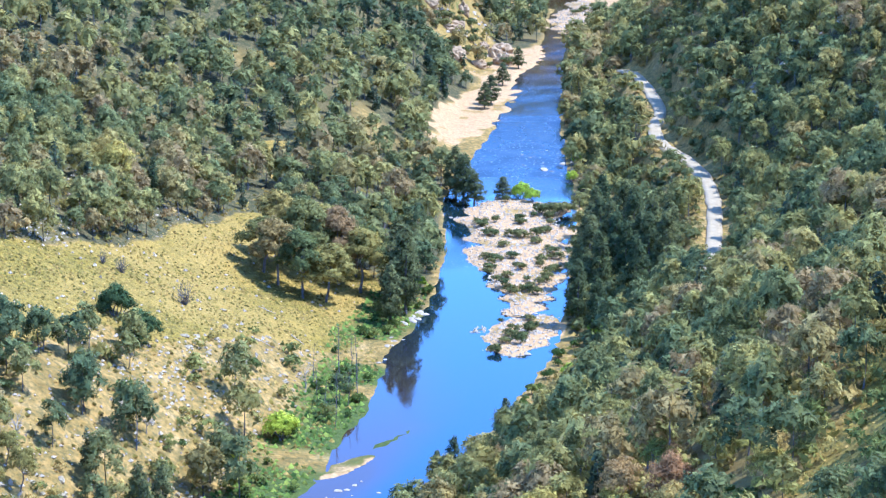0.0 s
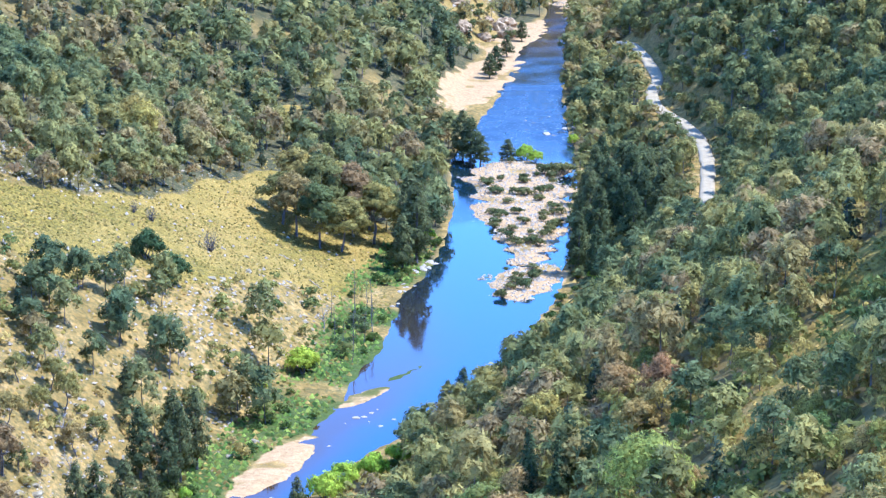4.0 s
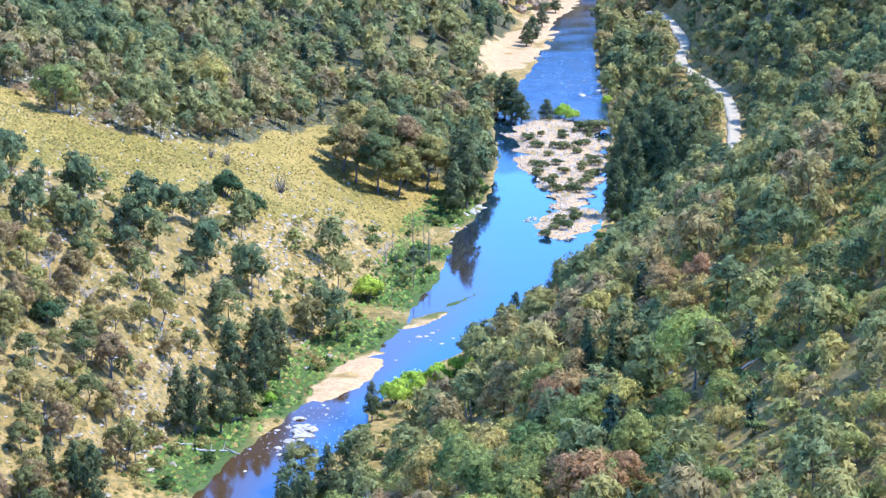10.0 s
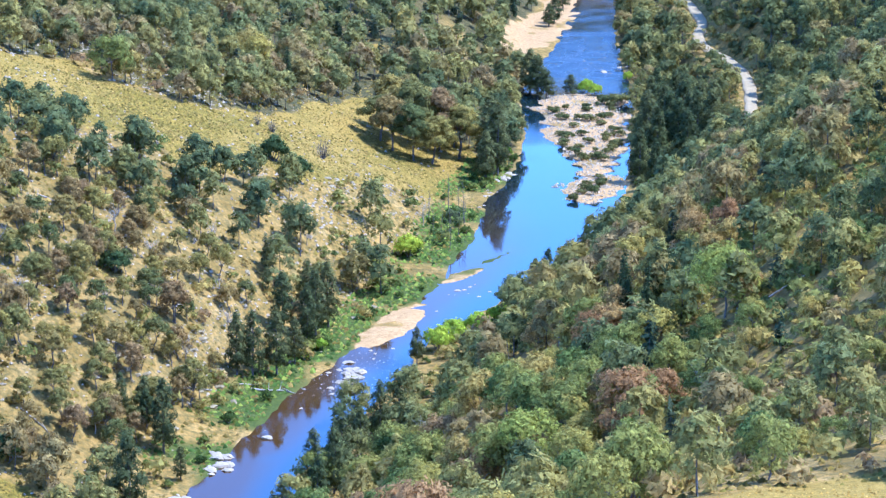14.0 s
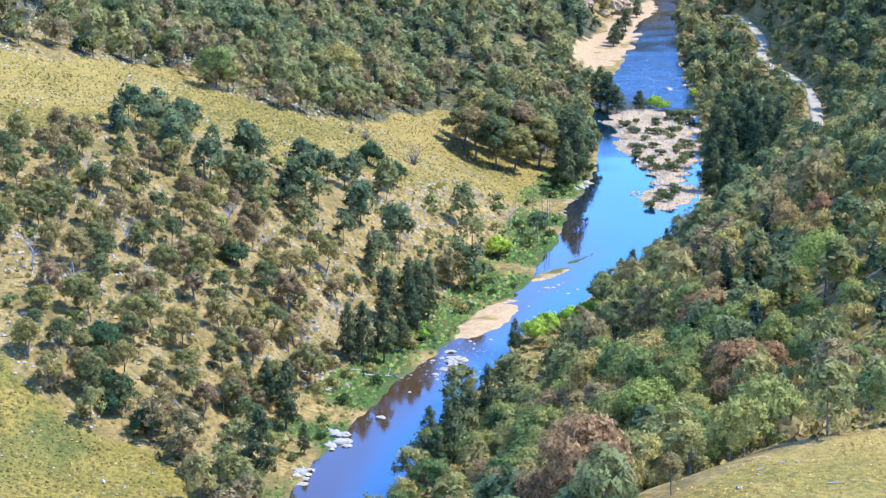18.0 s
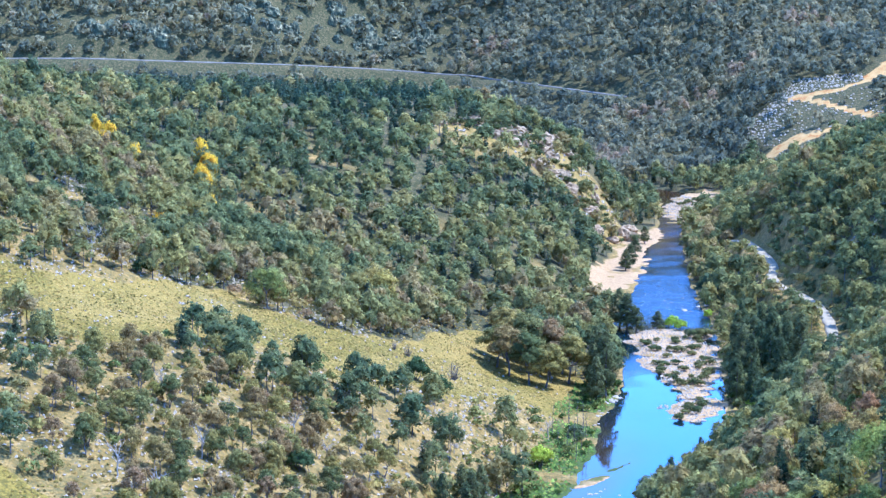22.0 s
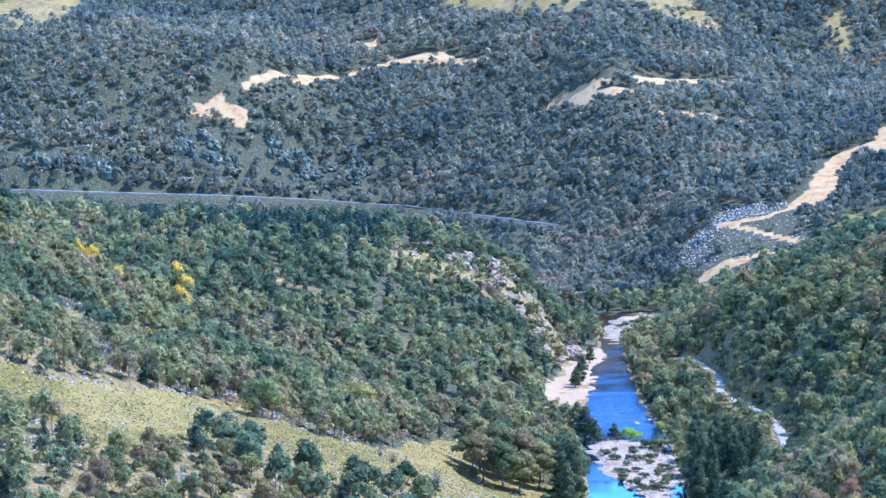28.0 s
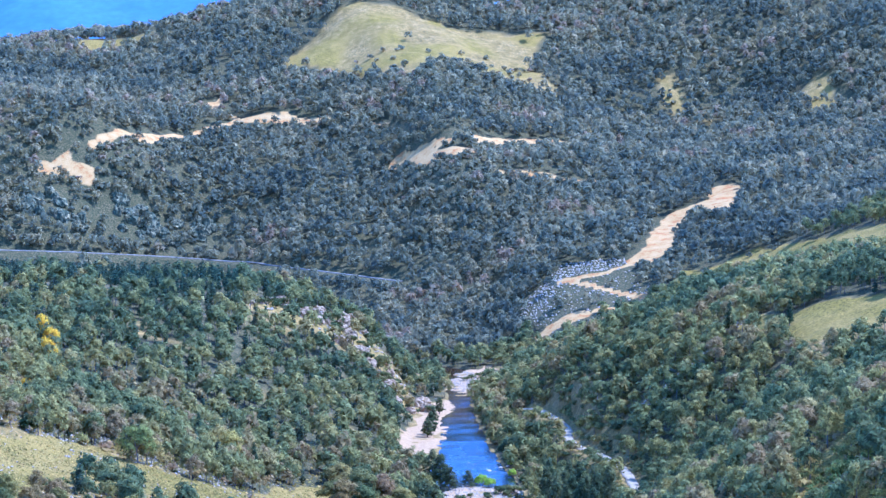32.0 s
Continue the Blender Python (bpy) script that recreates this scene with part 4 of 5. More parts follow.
SPRAYS = lambda n: np.arange(3 * n).reshape(-1, 3)
KINDS = {  # kind of form, sprays, size of a spray, leaves, bark, label, category
    "gum_tree": ("gum", 1350, 0.44, gum_leaves, bark, "grey-green eucalypt tree with a thin trunk on the valley slope", "tree"),
    "olive_gum_tree": ("spreading", 1600, 0.50, olive_leaves, bark, "olive green eucalypt tree on the near spur", "tree"),
    "tall_gum_tree": ("tall_gum", 3000, 0.52, gum_leaves, bark, "tall olive-brown eucalypt tree beside the river meadow", "tree"),
    "river_oak_tree": ("river_oak", 1600, 0.56, oak_leaves, bark, "tall dark green river oak tree on the river bank", "tree"),
    "cypress_tree": ("cypress", 560, 0.44, cypress_leaves, bark, "narrow dark green cypress pine among the eucalypts", "tree"),
    "willow_bush": ("round", 1100, 0.46, willow_leaves, bark, "bright yellow-green leafy bush at the water's edge", "bush"),
    "wattle_bush": ("round", 600, 0.44, wattle_leaves, bark, "wattle bush covered in golden yellow blossom", "bush"),
    "dark_tree": ("round", 1300, 0.48, dark_leaves, bark, "dense dark green broad-leaved tree", "tree"),
    "russet_tree": ("spreading", 2700, 0.42, russet_leaves, pale_bark, "russet-brown spreading eucalypt tree with pale branches", "tree"),
    "pale_tree": ("spreading", 2700, 0.42, pale_leaves, bark, "pale yellow-green spreading tree in new leaf", "tree"),
    "dead_tree": ("bare", 0, 0.0, None, dead_wood, "bare dead tree with bleached grey branches", "tree"),
    "bare_sapling": ("sapling", 0, 0.0, None, bark, "slender leafless sapling on the grassy river bank", "tree"),
    "bare_bush": ("twigs", 0, 0.0, None, bark, "leafless grey twiggy bush on the meadow", "bush"),
    "bank_shrub": ("shrub", 260, 0.30, bank_leaves, bark, "fresh green shrub in the riverside growth", "shrub"),
    "shrub": ("shrub", 240, 0.30, shrub_leaves, bark, "low olive green shrub on gravel and dry ground", "shrub"),
}
STOCK = {}


def plant(kind, places, seed, group, label=""):
    """Trees of one kind, each a thing with trunk and crown: places are x, y, scale and, if wanted, scale upwards."""
    shape, count, size, leaves, wood, text, category = KINDS[kind]
    rng = np.random.default_rng(seed)
    for x, y, scale, *more in places:
        which = int(rng.integers(0, 5))
        up = more[0] if more else scale * rng.uniform(0.9, 1.12)
        z = float(height(np.array([x]), np.array([y]))[0])
        m = Matrix.LocRotScale((x, y, z), Euler((0, 0, rng.uniform(0, 6.28))), (scale, scale, up))
        if (kind, which) not in STOCK:
            r = np.random.default_rng(100 + which + 10 * list(KINDS).index(kind))
            clumps, limbs = form(shape, r)
            top = new(kind)
            part("trunk", mesh_of("trunk", *joined(limbs), [wood], True), top)
            if count:
                v, soft = sprays(r, clumps, count, size, 0.5 if kind == "river_oak_tree" else 0.0)
                part("crown", mesh_of("crown", v, SPRAYS(count), [leaves], True, normals=soft), top)
            STOCK[kind, which] = tagged(top, label or text, category, group)
            top.matrix_basis = m
        else:
            source = STOCK[kind, which]
            keep = source.scale.copy()
            source.scale = (1, 1, 1)
            tagged(copy_thing(source, m), label or text, category, group)
            source.scale = keep


def scatter(rng, box, step, density):
    """Jittered places in a box of the plan, thinned by a density from 0 to 1."""
    x, y = np.meshgrid(np.arange(box[0], box[1], step), np.arange(box[2], box[3], step))
    x, y = x.ravel() + rng.uniform(-0.7, 0.7, x.size) * step, y.ravel() + rng.uniform(-0.7, 0.7, x.size) * step
    keep = rng.uniform(size=x.size) < density(x, y)
    return x[keep], y[keep]


def wedge(x, y):
    """The stretch of the plan that the valley opens to: narrow at its mouth, wider up the hills."""
    return (x > -95 - 0.22 * (y + 20)) & (x < 20 + 0.205 * (y + 20))


def forest(name, label, x, y, kind, sizes, count, spray, leaves, seed, trunks=True, stretch=1.0):
    """A wood too large to count, as one thing: trees with their own turn, size and hue."""
    rng = np.random.default_rng(seed)
    z = height(x, y)
    verts, faces, slots, tints, normals, at = [], [], [], [], [], 0
    stock = []
    for k in range(8):
        r = np.random.default_rng(seed * 31 + k)
        clumps, limbs = form(kind, r)
        (v, soft), f = sprays(r, clumps, count, spray), SPRAYS(count)
        s = np.zeros(len(f))
        if trunks:
            wv, wf = limb(r, (0, 0, -0.6), (0.2, 0.1, max(c[2] for c in clumps) * 0.8), 0.15, 0.05, 3, 0.2, 4)
            wf = np.concatenate([wf[:, [0, 1, 2]], wf[:, [0, 2, 3]]])
            f, v = np.concatenate([f, wf + len(v)]), np.concatenate([v, wv])
            out = (wv - wv.mean(0)) * (1, 1, 0)
            soft = np.concatenate([soft, out / (np.linalg.norm(out, axis=1)[:, None] + 1e-6)])
            s = np.concatenate([s, np.ones(len(wf))])
        stock.append((v, f, s, soft))
    which = rng.integers(0, 8, len(x))
    for k, (v, f, s, soft) in enumerate(stock):
        mine = np.nonzero(which == k)[0]
        turn, scale = rng.uniform(0, 6.28, len(mine)), rng.uniform(*sizes, len(mine))
        tall = stretch * scale * rng.uniform(0.85, 1.15, len(mine))
        c, si = np.cos(turn)[:, None], np.sin(turn)[:, None]
        px = x[mine][:, None] + scale[:, None] * (v[None, :, 0] * c - v[None, :, 1] * si)
        py = y[mine][:, None] + scale[:, None] * (v[None, :, 0] * si + v[None, :, 1] * c)
        pz = z[mine][:, None] + tall[:, None] * v[None, :, 2]
        verts.append(np.stack([px, py, pz], -1).reshape(-1, 3))
        normals.append(np.stack([soft[None, :, 0] * c - soft[None, :, 1] * si, soft[None, :, 0] * si + soft[None, :, 1] * c, soft[None, :, 2] + 0 * c], -1).reshape(-1, 3))
        faces.append((f[None] + (np.arange(len(mine)) * len(v))[:, None, None]).reshape(-1, 3) + at)
        slots.append(np.tile(s, len(mine)))
        tints.append(np.repeat(np.clip(rng.beta(2, 2.4, len(mine)) + 0.45 * waves(x[mine], y[mine], 45, 91), 0, 1), len(v)))
        at += len(mine) * len(v)
    me = mesh_of(name, np.concatenate(verts), np.concatenate(faces), [leaves, bark], True, np.concatenate(slots), np.concatenate(tints), np.concatenate(normals))
    return tagged(new(name, me), label, "trees", kind="stuff")


# ---------------------------------------------------------------- single trees and bushes
plant("tall_gum_tree", [(-60, 616, 1.25, 1.05), (-54, 611, 1.25, 1.1), (-49, 613, 1.3, 0.95), (-64, 621, 1.35, 0.9), (-42, 627, 1.4, 1.1), (-55, 628, 1.3, 1.3), (-48, 632, 1.3, 1.3), (-61, 633, 1.3, 1.25), (-52, 642, 1.3, 1.1), (-44, 640, 1.3, 1.0), (-58, 645, 1.2, 1.0)], 1, "tall eucalypts of the meadow grove")
plant("river_oak_tree", [(-31, 615, 1.35), (-34, 605, 1.0), (-33, 627, 1.3), (-21.5, 741, 1.35, 0.85), (-24, 750, 1.3, 0.9), (-18.5, 734, 1.0, 0.6), (-11, 742, 0.8, 0.4), (-17, 884, 1.0, 0.62), (-19, 876, 0.9, 0.55), (-14, 921, 0.8, 0.5), (-9, 955, 0.8, 0.5)], 2, "river oaks by the water")
plant("river_oak_tree", [(8, 607, 1.0), (13, 618, 1.2), (19, 624, 1.25), (24, 622, 1.2), (28, 618, 1.15), (10, 641, 1.15), (16, 651, 1.25), (22, 659, 1.25), (11, 628, 1.2), (29, 632, 1.2),
      (17, 636, 1.25), (23, 642, 1.2), (14, 666, 1.15), (20, 674, 1.1), (13, 684, 1.05), (26, 648, 1.15), (15, 697, 1.0), (21, 608, 1.05), (12, 596, 0.8)], 3, "river oaks of the right bank")
plant("river_oak_tree", [(-76, 409, 0.9), (-68.5, 421, 0.7), (-66, 443, 0.9), (-64, 451, 0.9), (-69, 457, 0.8), (-71.5, 413, 0.85), (-67, 434, 0.8), (-73, 441, 0.95), (-79, 407, 0.8), (-92, 367, 0.62), (-96, 364, 0.5), (-91, 363, 0.55), (-87, 357, 0.9),
      (-88, 322, 1.0), (-82, 344, 0.42)], 4, "river oaks below the open slope")
plant("river_oak_tree", [(-57, 338, 0.72), (-53, 351, 0.72), (-47, 368, 0.78), (-50, 358, 0.7), (-44, 379, 0.65), (-53, 334, 0.78), (-55, 326, 0.7), (-43, 424, 0.5), (-16, 494, 0.55), (-19, 489, 0.5), (-7, 523, 0.5)], 5, "river oaks under the near spur")
plant("willow_bush", [(-50, 515, 1.3), (-39, 434, 1.25), (-36, 441, 1.1), (-31, 446, 1.15), (-27, 455, 0.9), (-25, 459, 0.8), (-33.5, 447, 0.8), (13, 596, 1.1), (6, 562, 0.8), (4.5, 548, 0.7), (-6, 742, 1.1), (-3, 738, 0.9), (8, 768, 0.7), (9.5, 790, 0.6), (-64, 433, 0.55), (-57, 497, 0.6), (-67, 425, 0.5), (-29, 641, 0.6)], 6, "bright bushes along the river")
plant("pale_tree", [(12.9, 280, 1.15), (-16.5, 250, 1.1), (-2, 236, 0.7)], 7, "pale trees of the near spur")
plant("russet_tree", [(-26.5, 125, 1.3), (-31, 130, 0.9), (-25, 252, 0.9), (-3.3, 247, 1.2), (-7, 309, 0.9), (3, 252, 0.7), (-6, 300, 0.6), (16, 330, 0.75), (22, 395, 0.7)], 8, "russet trees of the near spur")
plant("olive_gum_tree", [(-126, 546, 1.25, 1.3), (-122, 550, 0.9, 1.0), (-99, 632, 1.1, 1.3), (-103, 640, 1.0, 1.2)], 29, "eucalypts of the meadow edge", "olive green eucalypt tree at the edge of the meadow")
plant("gum_tree", [(-14, 143, 0.7), (-21.5, 133, 0.85), (-17, 126, 0.5), (-22, 119, 0.5)], 9, "eucalypts beside the grassy hill")
plant("dark_tree", [(-123, 350, 1.6), (-118, 333, 1.05), (-111, 330, 1.1), (-120, 340, 0.9), (-78, 523, 1.5), (-84, 530, 1.3), (-105, 415, 1.1), (-157, 520, 1.0)], 10, "dark broad-leaved trees of the left slope")
plant("cypress_tree", [(-2, 321, 1.2), (3.7, 314, 1.25), (2, 311, 1.05), (-1.6, 316, 1.0), (87.6, 741, 1.4), (104, 705, 1.2), (-91, 636, 1.4), (-118, 628, 1.3), (-110, 648, 1.4)], 12, "single cypress pines")
plant("dead_tree", [(-125, 394.5, 1.0), (-122.5, 424, 0.9), (-131, 366, 0.9), (-140, 369, 1.0), (-138, 423, 0.8), (-168.7, 509, 1.5), (-100, 430, 0.8), (-88, 398, 0.8), (-96, 412, 0.7), (-83, 425, 0.7), (-104, 396, 0.8), (-112, 408, 0.8), (-79, 470, 0.7), (-90, 458, 0.8), (-108, 436, 0.9), (-72, 487, 0.6), (-118, 380, 0.8), (-99, 352, 0.7), (-86, 436, 0.6), (8, 244, 0.9), (-36, 330, 0.9), (-48, 548, 0.8)], 13, "dead trees on the slopes")
plant("bare_sapling", [(-41, 536, 1.0), (-39, 541, 0.9), (-37.5, 547, 1.1), (-43, 532, 0.9), (-40.5, 527, 0.8), (-38, 555, 1.1), (-42, 560, 1.2), (-45, 541, 0.8), (-47, 552, 0.9), (-40, 565, 1.0)], 27, "leafless saplings of the bank")
plant("bare_bush", [(-75, 566, 1.3), (-88, 566, 0.8), (-92, 566, 0.7), (-8, 524, 1.2), (-6, 521, 1.0)], 14, "leafless bushes")
plant("wattle_bush", [(-200, 735, 1.31, 2.69), (-198.5, 717, 1.05, 2.27), (-189, 720, 1.22, 2.38), (-187, 722, 0.96, 2.06), (-173, 771, 1.13, 2.47), (-168, 755, 1.31, 2.58), (-167.5, 732, 1.22, 2.38), (-165, 610, 0.78, 1.44), (-161.5, 704, 0.96, 2.06), (-206, 745, 1.05, 2.27), (-170, 748, 0.87, 2.06)], 15, "flowering wattles")
plant("shrub", [(-13.6, 696, 2.0, 1.3), (-5.5, 693, 2.2, 1.4), (-12, 668, 1.8, 1.2), (-7.4, 671, 1.9, 1.2), (0.4, 700, 1.8, 1.2), (-8.5, 651, 1.6, 1.0), (3.4, 722, 3.0, 2.4), (-0.4, 722, 2.6, 2.1), (5.7, 726, 2.4, 2.0), (-16, 706, 1.8, 1.2),
      (-14, 671, 1.5, 1.0), (-7, 598, 1.6, 1.0), (-4.5, 596, 1.8, 1.1), (-2.6, 604, 1.7, 1.0), (-8, 592, 1.5, 0.9), (-1.8, 687, 1.6, 1.1), (2.6, 677, 1.7, 1.1), (-10, 683, 1.5, 1.0), (-6, 710, 1.6, 1.1), (-3, 612, 1.4, 0.9), (15, 1090, 2.2, 1.5), (20, 1098, 2.4, 1.6), (12, 1082, 2.0, 1.4)], 16, "shrubs on the gravel bars")

rng = np.random.default_rng(5)
sx, sy = scatter(rng, (-100, 12, 300, 760), 3.4, lambda x, y: np.where((bank_distance(x, y) > 0.6) & (bank_distance(x, y) < 12), 0.30, 0) * (sand(x, y) < 0.3) * np.where(x < middle(y), 0.45 * (y < 640), 0.9))
plant("bank_shrub", np.stack([sx, sy, rng.uniform(0.7, 1.5, len(sx))], 1)[:300], 18, "riverside shrubs")

sx, sy = scatter(rng, (-22, 14, 585, 752), 3.6, lambda x, y: 0.42 * np.where(np.maximum(np.maximum(inside(BARS["island"], x, y), inside(BARS["neck"], x, y)), inside(BARS["tail"], x, y)) > 0.02, 1, 0) * ramp(-0.4, 0.3, waves(x, y, 9, 55)))
plant("shrub", np.stack([sx, sy, rng.uniform(0.7, 1.6, len(sx))], 1)[:140], 19, "shrubs on the gravel bars")
sx, sy = scatter(rng, (-100, -14, 915, 1060), 6.0, lambda x, y: 0.5 * ramp(-2, 3, field(SPUR_END, x, y)) * (bank_distance(x, y) > 3))
plant("shrub", np.stack([sx, sy, rng.uniform(1.2, 2.6, len(sx))], 1)[:130], 20, "shrubs on the rocky spur end", "olive green shrub between the rocks of the spur")

# ---------------------------------------------------------------- woods
rng = np.random.default_rng(7)
# On both near slopes the trees that the camera passes nearest stand one by one, the rest as woods.
ax, ay = scatter(rng, (-290, 200, 60, 720), 6.3, lambda x, y: woodland(x, y) * wedge(x, y))
left_side = ax < middle(ay)
lone_left = np.nonzero(left_side & (ay < 450) & (ay > 330) & (ax > -160))[0]
lone_right = np.nonzero(~left_side & (ay < 350) & (ax < 45) & (ay > 140))[0]
lone_left, lone_right = rng.permutation(lone_left)[:300], rng.permutation(lone_right)[:300]
plant("gum_tree", np.stack([ax, ay, rng.uniform(0.5, 0.95, len(ax))], 1)[lone_left], 11, "eucalypts of the open left slope")
plant("olive_gum_tree", np.stack([ax, ay, rng.uniform(0.5, 1.0, len(ax)) * np.where(ax > 14, 0.58, np.where(ax > 4, 0.8, 1))], 1)[lone_right], 17, "eucalypts of the near spur")
rest = np.setdiff1d(np.arange(len(ax)), np.concatenate([lone_left, lone_right]))
pines = rng.uniform(size=len(rest)) < 0.10
forest("eucalypt_wood", "grey-green and olive eucalypt wood on the near slopes", ax[rest[~pines]], ay[rest[~pines]], "gum", (0.65, 1.2), 235, 1.0, far_leaves, 21)
forest("cypress_wood", "dark cypress pines scattered through the near woods", ax[rest[pines]], ay[rest[pines]], "cypress", (0.7, 1.2), 150, 0.75, far_cypress_leaves, 22)
mx, my = scatter(rng, (-420, 330, 720, 1180), 6.0, lambda x, y: 1.15 * woodland(x, y) * wedge(x, y))
spur = (mx < middle(my)) & (rng.uniform(size=len(mx)) < np.where((my > 915) & (mx < -100), 0.95, 0.34))
forest("spur_wood", "dense eucalypt wood on the spur and gorge sides", mx[~spur], my[~spur], "gum", (0.6, 1.15), 84, 1.45, spur_leaves, 23)
forest("spur_cypress_wood", "dark cypress pines on the left spur", mx[spur], my[spur], "cypress", (0.7, 1.1), 80, 0.9, far_cypress_leaves, 24, False, 0.95)
hx, hy = scatter(rng, (-560, 520, 1180, 1990), 5.4, lambda x, y: 1.15 * woodland(x, y) * wedge(x, y))
# The leaves over the far hills carry painted haze.
forest("hill_wood", "eucalypt forest over the far hills", hx, hy, "gum", (0.6, 1.15), 44, 1.65, hazed_hill_leaves, 25, False)
# Low scrub on the cleared ground round the road works and on the open hilltop.
qx, qy = scatter(rng, (-320, 330, 1150, 1720), 3.6, lambda x, y: 0.9 * (field(QUARRY, x, y + 8) < 2) * (field(QUARRY, x, y) < 2) * (woodland(x, y) < 0.35) * (to_line(OLD_ROAD, x, y + 4)[0] > 7) * np.prod([1 - 0.7 * (field(corners, x, y) > 0) for corners in CLIFFS], axis=0) * (1 - ramp(0.1, 0.3, bare_earth(x, y))) * (1 - 0.9 * grassland(x, y)) * (bank_distance(x, y) > 3))
forest("hill_scrub", "low grey-green scrub round the road works", qx, qy, "shrub", (1.0, 2.4), 26, 0.75, hazed_hill_leaves, 28, False)
# Dense low growth on the gorge side above and below the dirt road.
qx, qy = scatter(rng, (10, 120, 540, 930), 3.8, lambda x, y: 0.75 * (x > middle(y)) * (bank_distance(x, y) > 2) * (1 - grassland(x, y)) * ramp(3.2, 4.5, to_line(TRACK, x, y)[0]))
forest("gorge_scrub", "dense low scrub on the gorge side by the dirt road", qx, qy, "shrub", (1.0, 2.6), 40, 0.55, spur_leaves, 30, False)
# Low scrub between the trees of both near slopes.
qx, qy = scatter(rng, (-170, 75, 150, 640), 5.0, lambda x, y: 0.55 * (bank_distance(x, y) > 5) * (1 - grassland(x, y)) * (1 - sand(x, y)) * wedge(x, y) * np.where(x > middle(y), y < 480, 0.55) * (1 - ((y < 142) & (x > -24))))
forest("scrub", "low olive and green scrub under the trees", qx, qy, "shrub", (0.9, 2.3), 46, 0.42, scrub_leaves, 26, False)

# Thick scrub over the upper part of the near spur.
qx, qy = scatter(rng, (0, 85, 190, 420), 3.0, lambda x, y: 0.7 * (x > middle(y) + 55) * wedge(x, y) * (1 - 0.75 * grassland(x, y)))
forest("spur_scrub", "thick olive scrub over the near spur", qx, qy, "shrub", (0.7, 1.9), 46, 0.38, scrub_leaves, 31, False)

# ---------------------------------------------------------------- stones, logs, rock faces and grass


def boulder_mesh(name, seed, material, rounds=2, flat=0.6, jag=0.25):
    """One worn or broken stone about a metre across, sitting in the ground."""
    bm = bmesh.new()
    bmesh.ops.create_icosphere(bm, subdivisions=rounds, radius=0.5)
    for v in bm.verts:
        k = noise.noise(v.co * 2.1 + Vector((seed * 7.3, seed * 1.7, 0))) + 0.5 * noise.noise(v.co * 5.0 + Vector((0, seed * 3.1, 9)))
        v.co *= 1 + jag * k
        v.co.z = v.co.z * flat + 0.12
    me = bpy.data.meshes.new(name)
    bm.to_mesh(me)
    bm.free()
    me.materials.append(material)
    return me


RIVER_ROCKS = [boulder_mesh("river_rock", k, river_stone, 2, 0.45 + 0.08 * (k % 3), 0.5) for k in range(6)]
rng = np.random.default_rng(31)


def strew(name, meshes, spots, label, group, level=None):
    """Stones lying on the ground or in the water: x, y, size."""
    for x, y, size in spots:
        z = float(height(np.array([x]), np.array([y]))[0]) if level is None else level
        ob = new(name, meshes[int(rng.integers(0, len(meshes)))])
        ob.matrix_world = Matrix.LocRotScale((x, y, z - 0.08 * size), Euler((rng.normal() * 0.12, rng.normal() * 0.12, rng.uniform(0, 6.28))), (size * rng.uniform(0.9, 1.5), size * rng.uniform(0.7, 1.1), size * rng.uniform(0.6, 0.95)))
        tagged(ob, label, "rock", group)


def cluster(x, y, count, wide, long, small, large):
    return [(x + rng.normal() * wide, y + rng.normal() * long, rng.uniform(small, large)) for _ in range(count)]


mid_river = cluster(-56, 417, 24, 1.8, 5.0, 0.8, 2.6) + cluster(-53, 433, 7, 1.2, 3.5, 0.5, 1.1) + [(-59.2, 402.4, 1.3), (-64.3, 392, 1.2), (-69, 372, 2.4), (-68, 369, 0.6), (-70, 377, 0.5)]
mid_river += cluster(-36, 490, 10, 2.6, 4.0, 0.5, 1.3) + [(-29.6, 487, 1.1), (-41, 469, 0.8), (-47, 450, 0.8), (-49, 437, 1.0), (-33, 545, 0.5), (-24, 556, 0.4)]
mid_river += [(0.4, 783, 3.4), (2.4, 781, 1.6), (4.6, 786, 1.8), (5.4, 792, 2.2), (-4, 801, 1.0), (1, 812, 0.9), (3.6, 770, 0.8), (-6, 790, 0.8), (-2, 822, 0.7)] + cluster(-2, 800, 14, 3.5, 18, 0.4, 0.9)
strew("river_rock", RIVER_ROCKS, mid_river, "pale water-worn rock standing in the shallow river", "rocks in the river", -0.12)
bank_slabs = cluster(-76, 354, 14, 1.7, 4.0, 1.4, 3.6) + cluster(-81, 333, 9, 1.4, 4.0, 1.0, 2.6) + cluster(-28.5, 614, 10, 1.4, 2.4, 0.8, 2.2) + cluster(-33.5, 590, 8, 0.7, 7, 0.5, 1.1) + cluster(7.5, 787, 8, 1.2, 7, 0.8, 1.8)
strew("bank_rock", RIVER_ROCKS, bank_slabs, "large pale rock slab at the river's edge", "rocks on the banks")
strew("gravel_bar_rock", RIVER_ROCKS, cluster(-4, 604, 40, 3.2, 10, 0.5, 1.4) + cluster(-5, 655, 30, 5, 12, 0.4, 1.2) + cluster(-6, 690, 36, 6, 20, 0.4, 1.0), "pale rounded rock on the gravel bar", "rocks on the gravel bars")

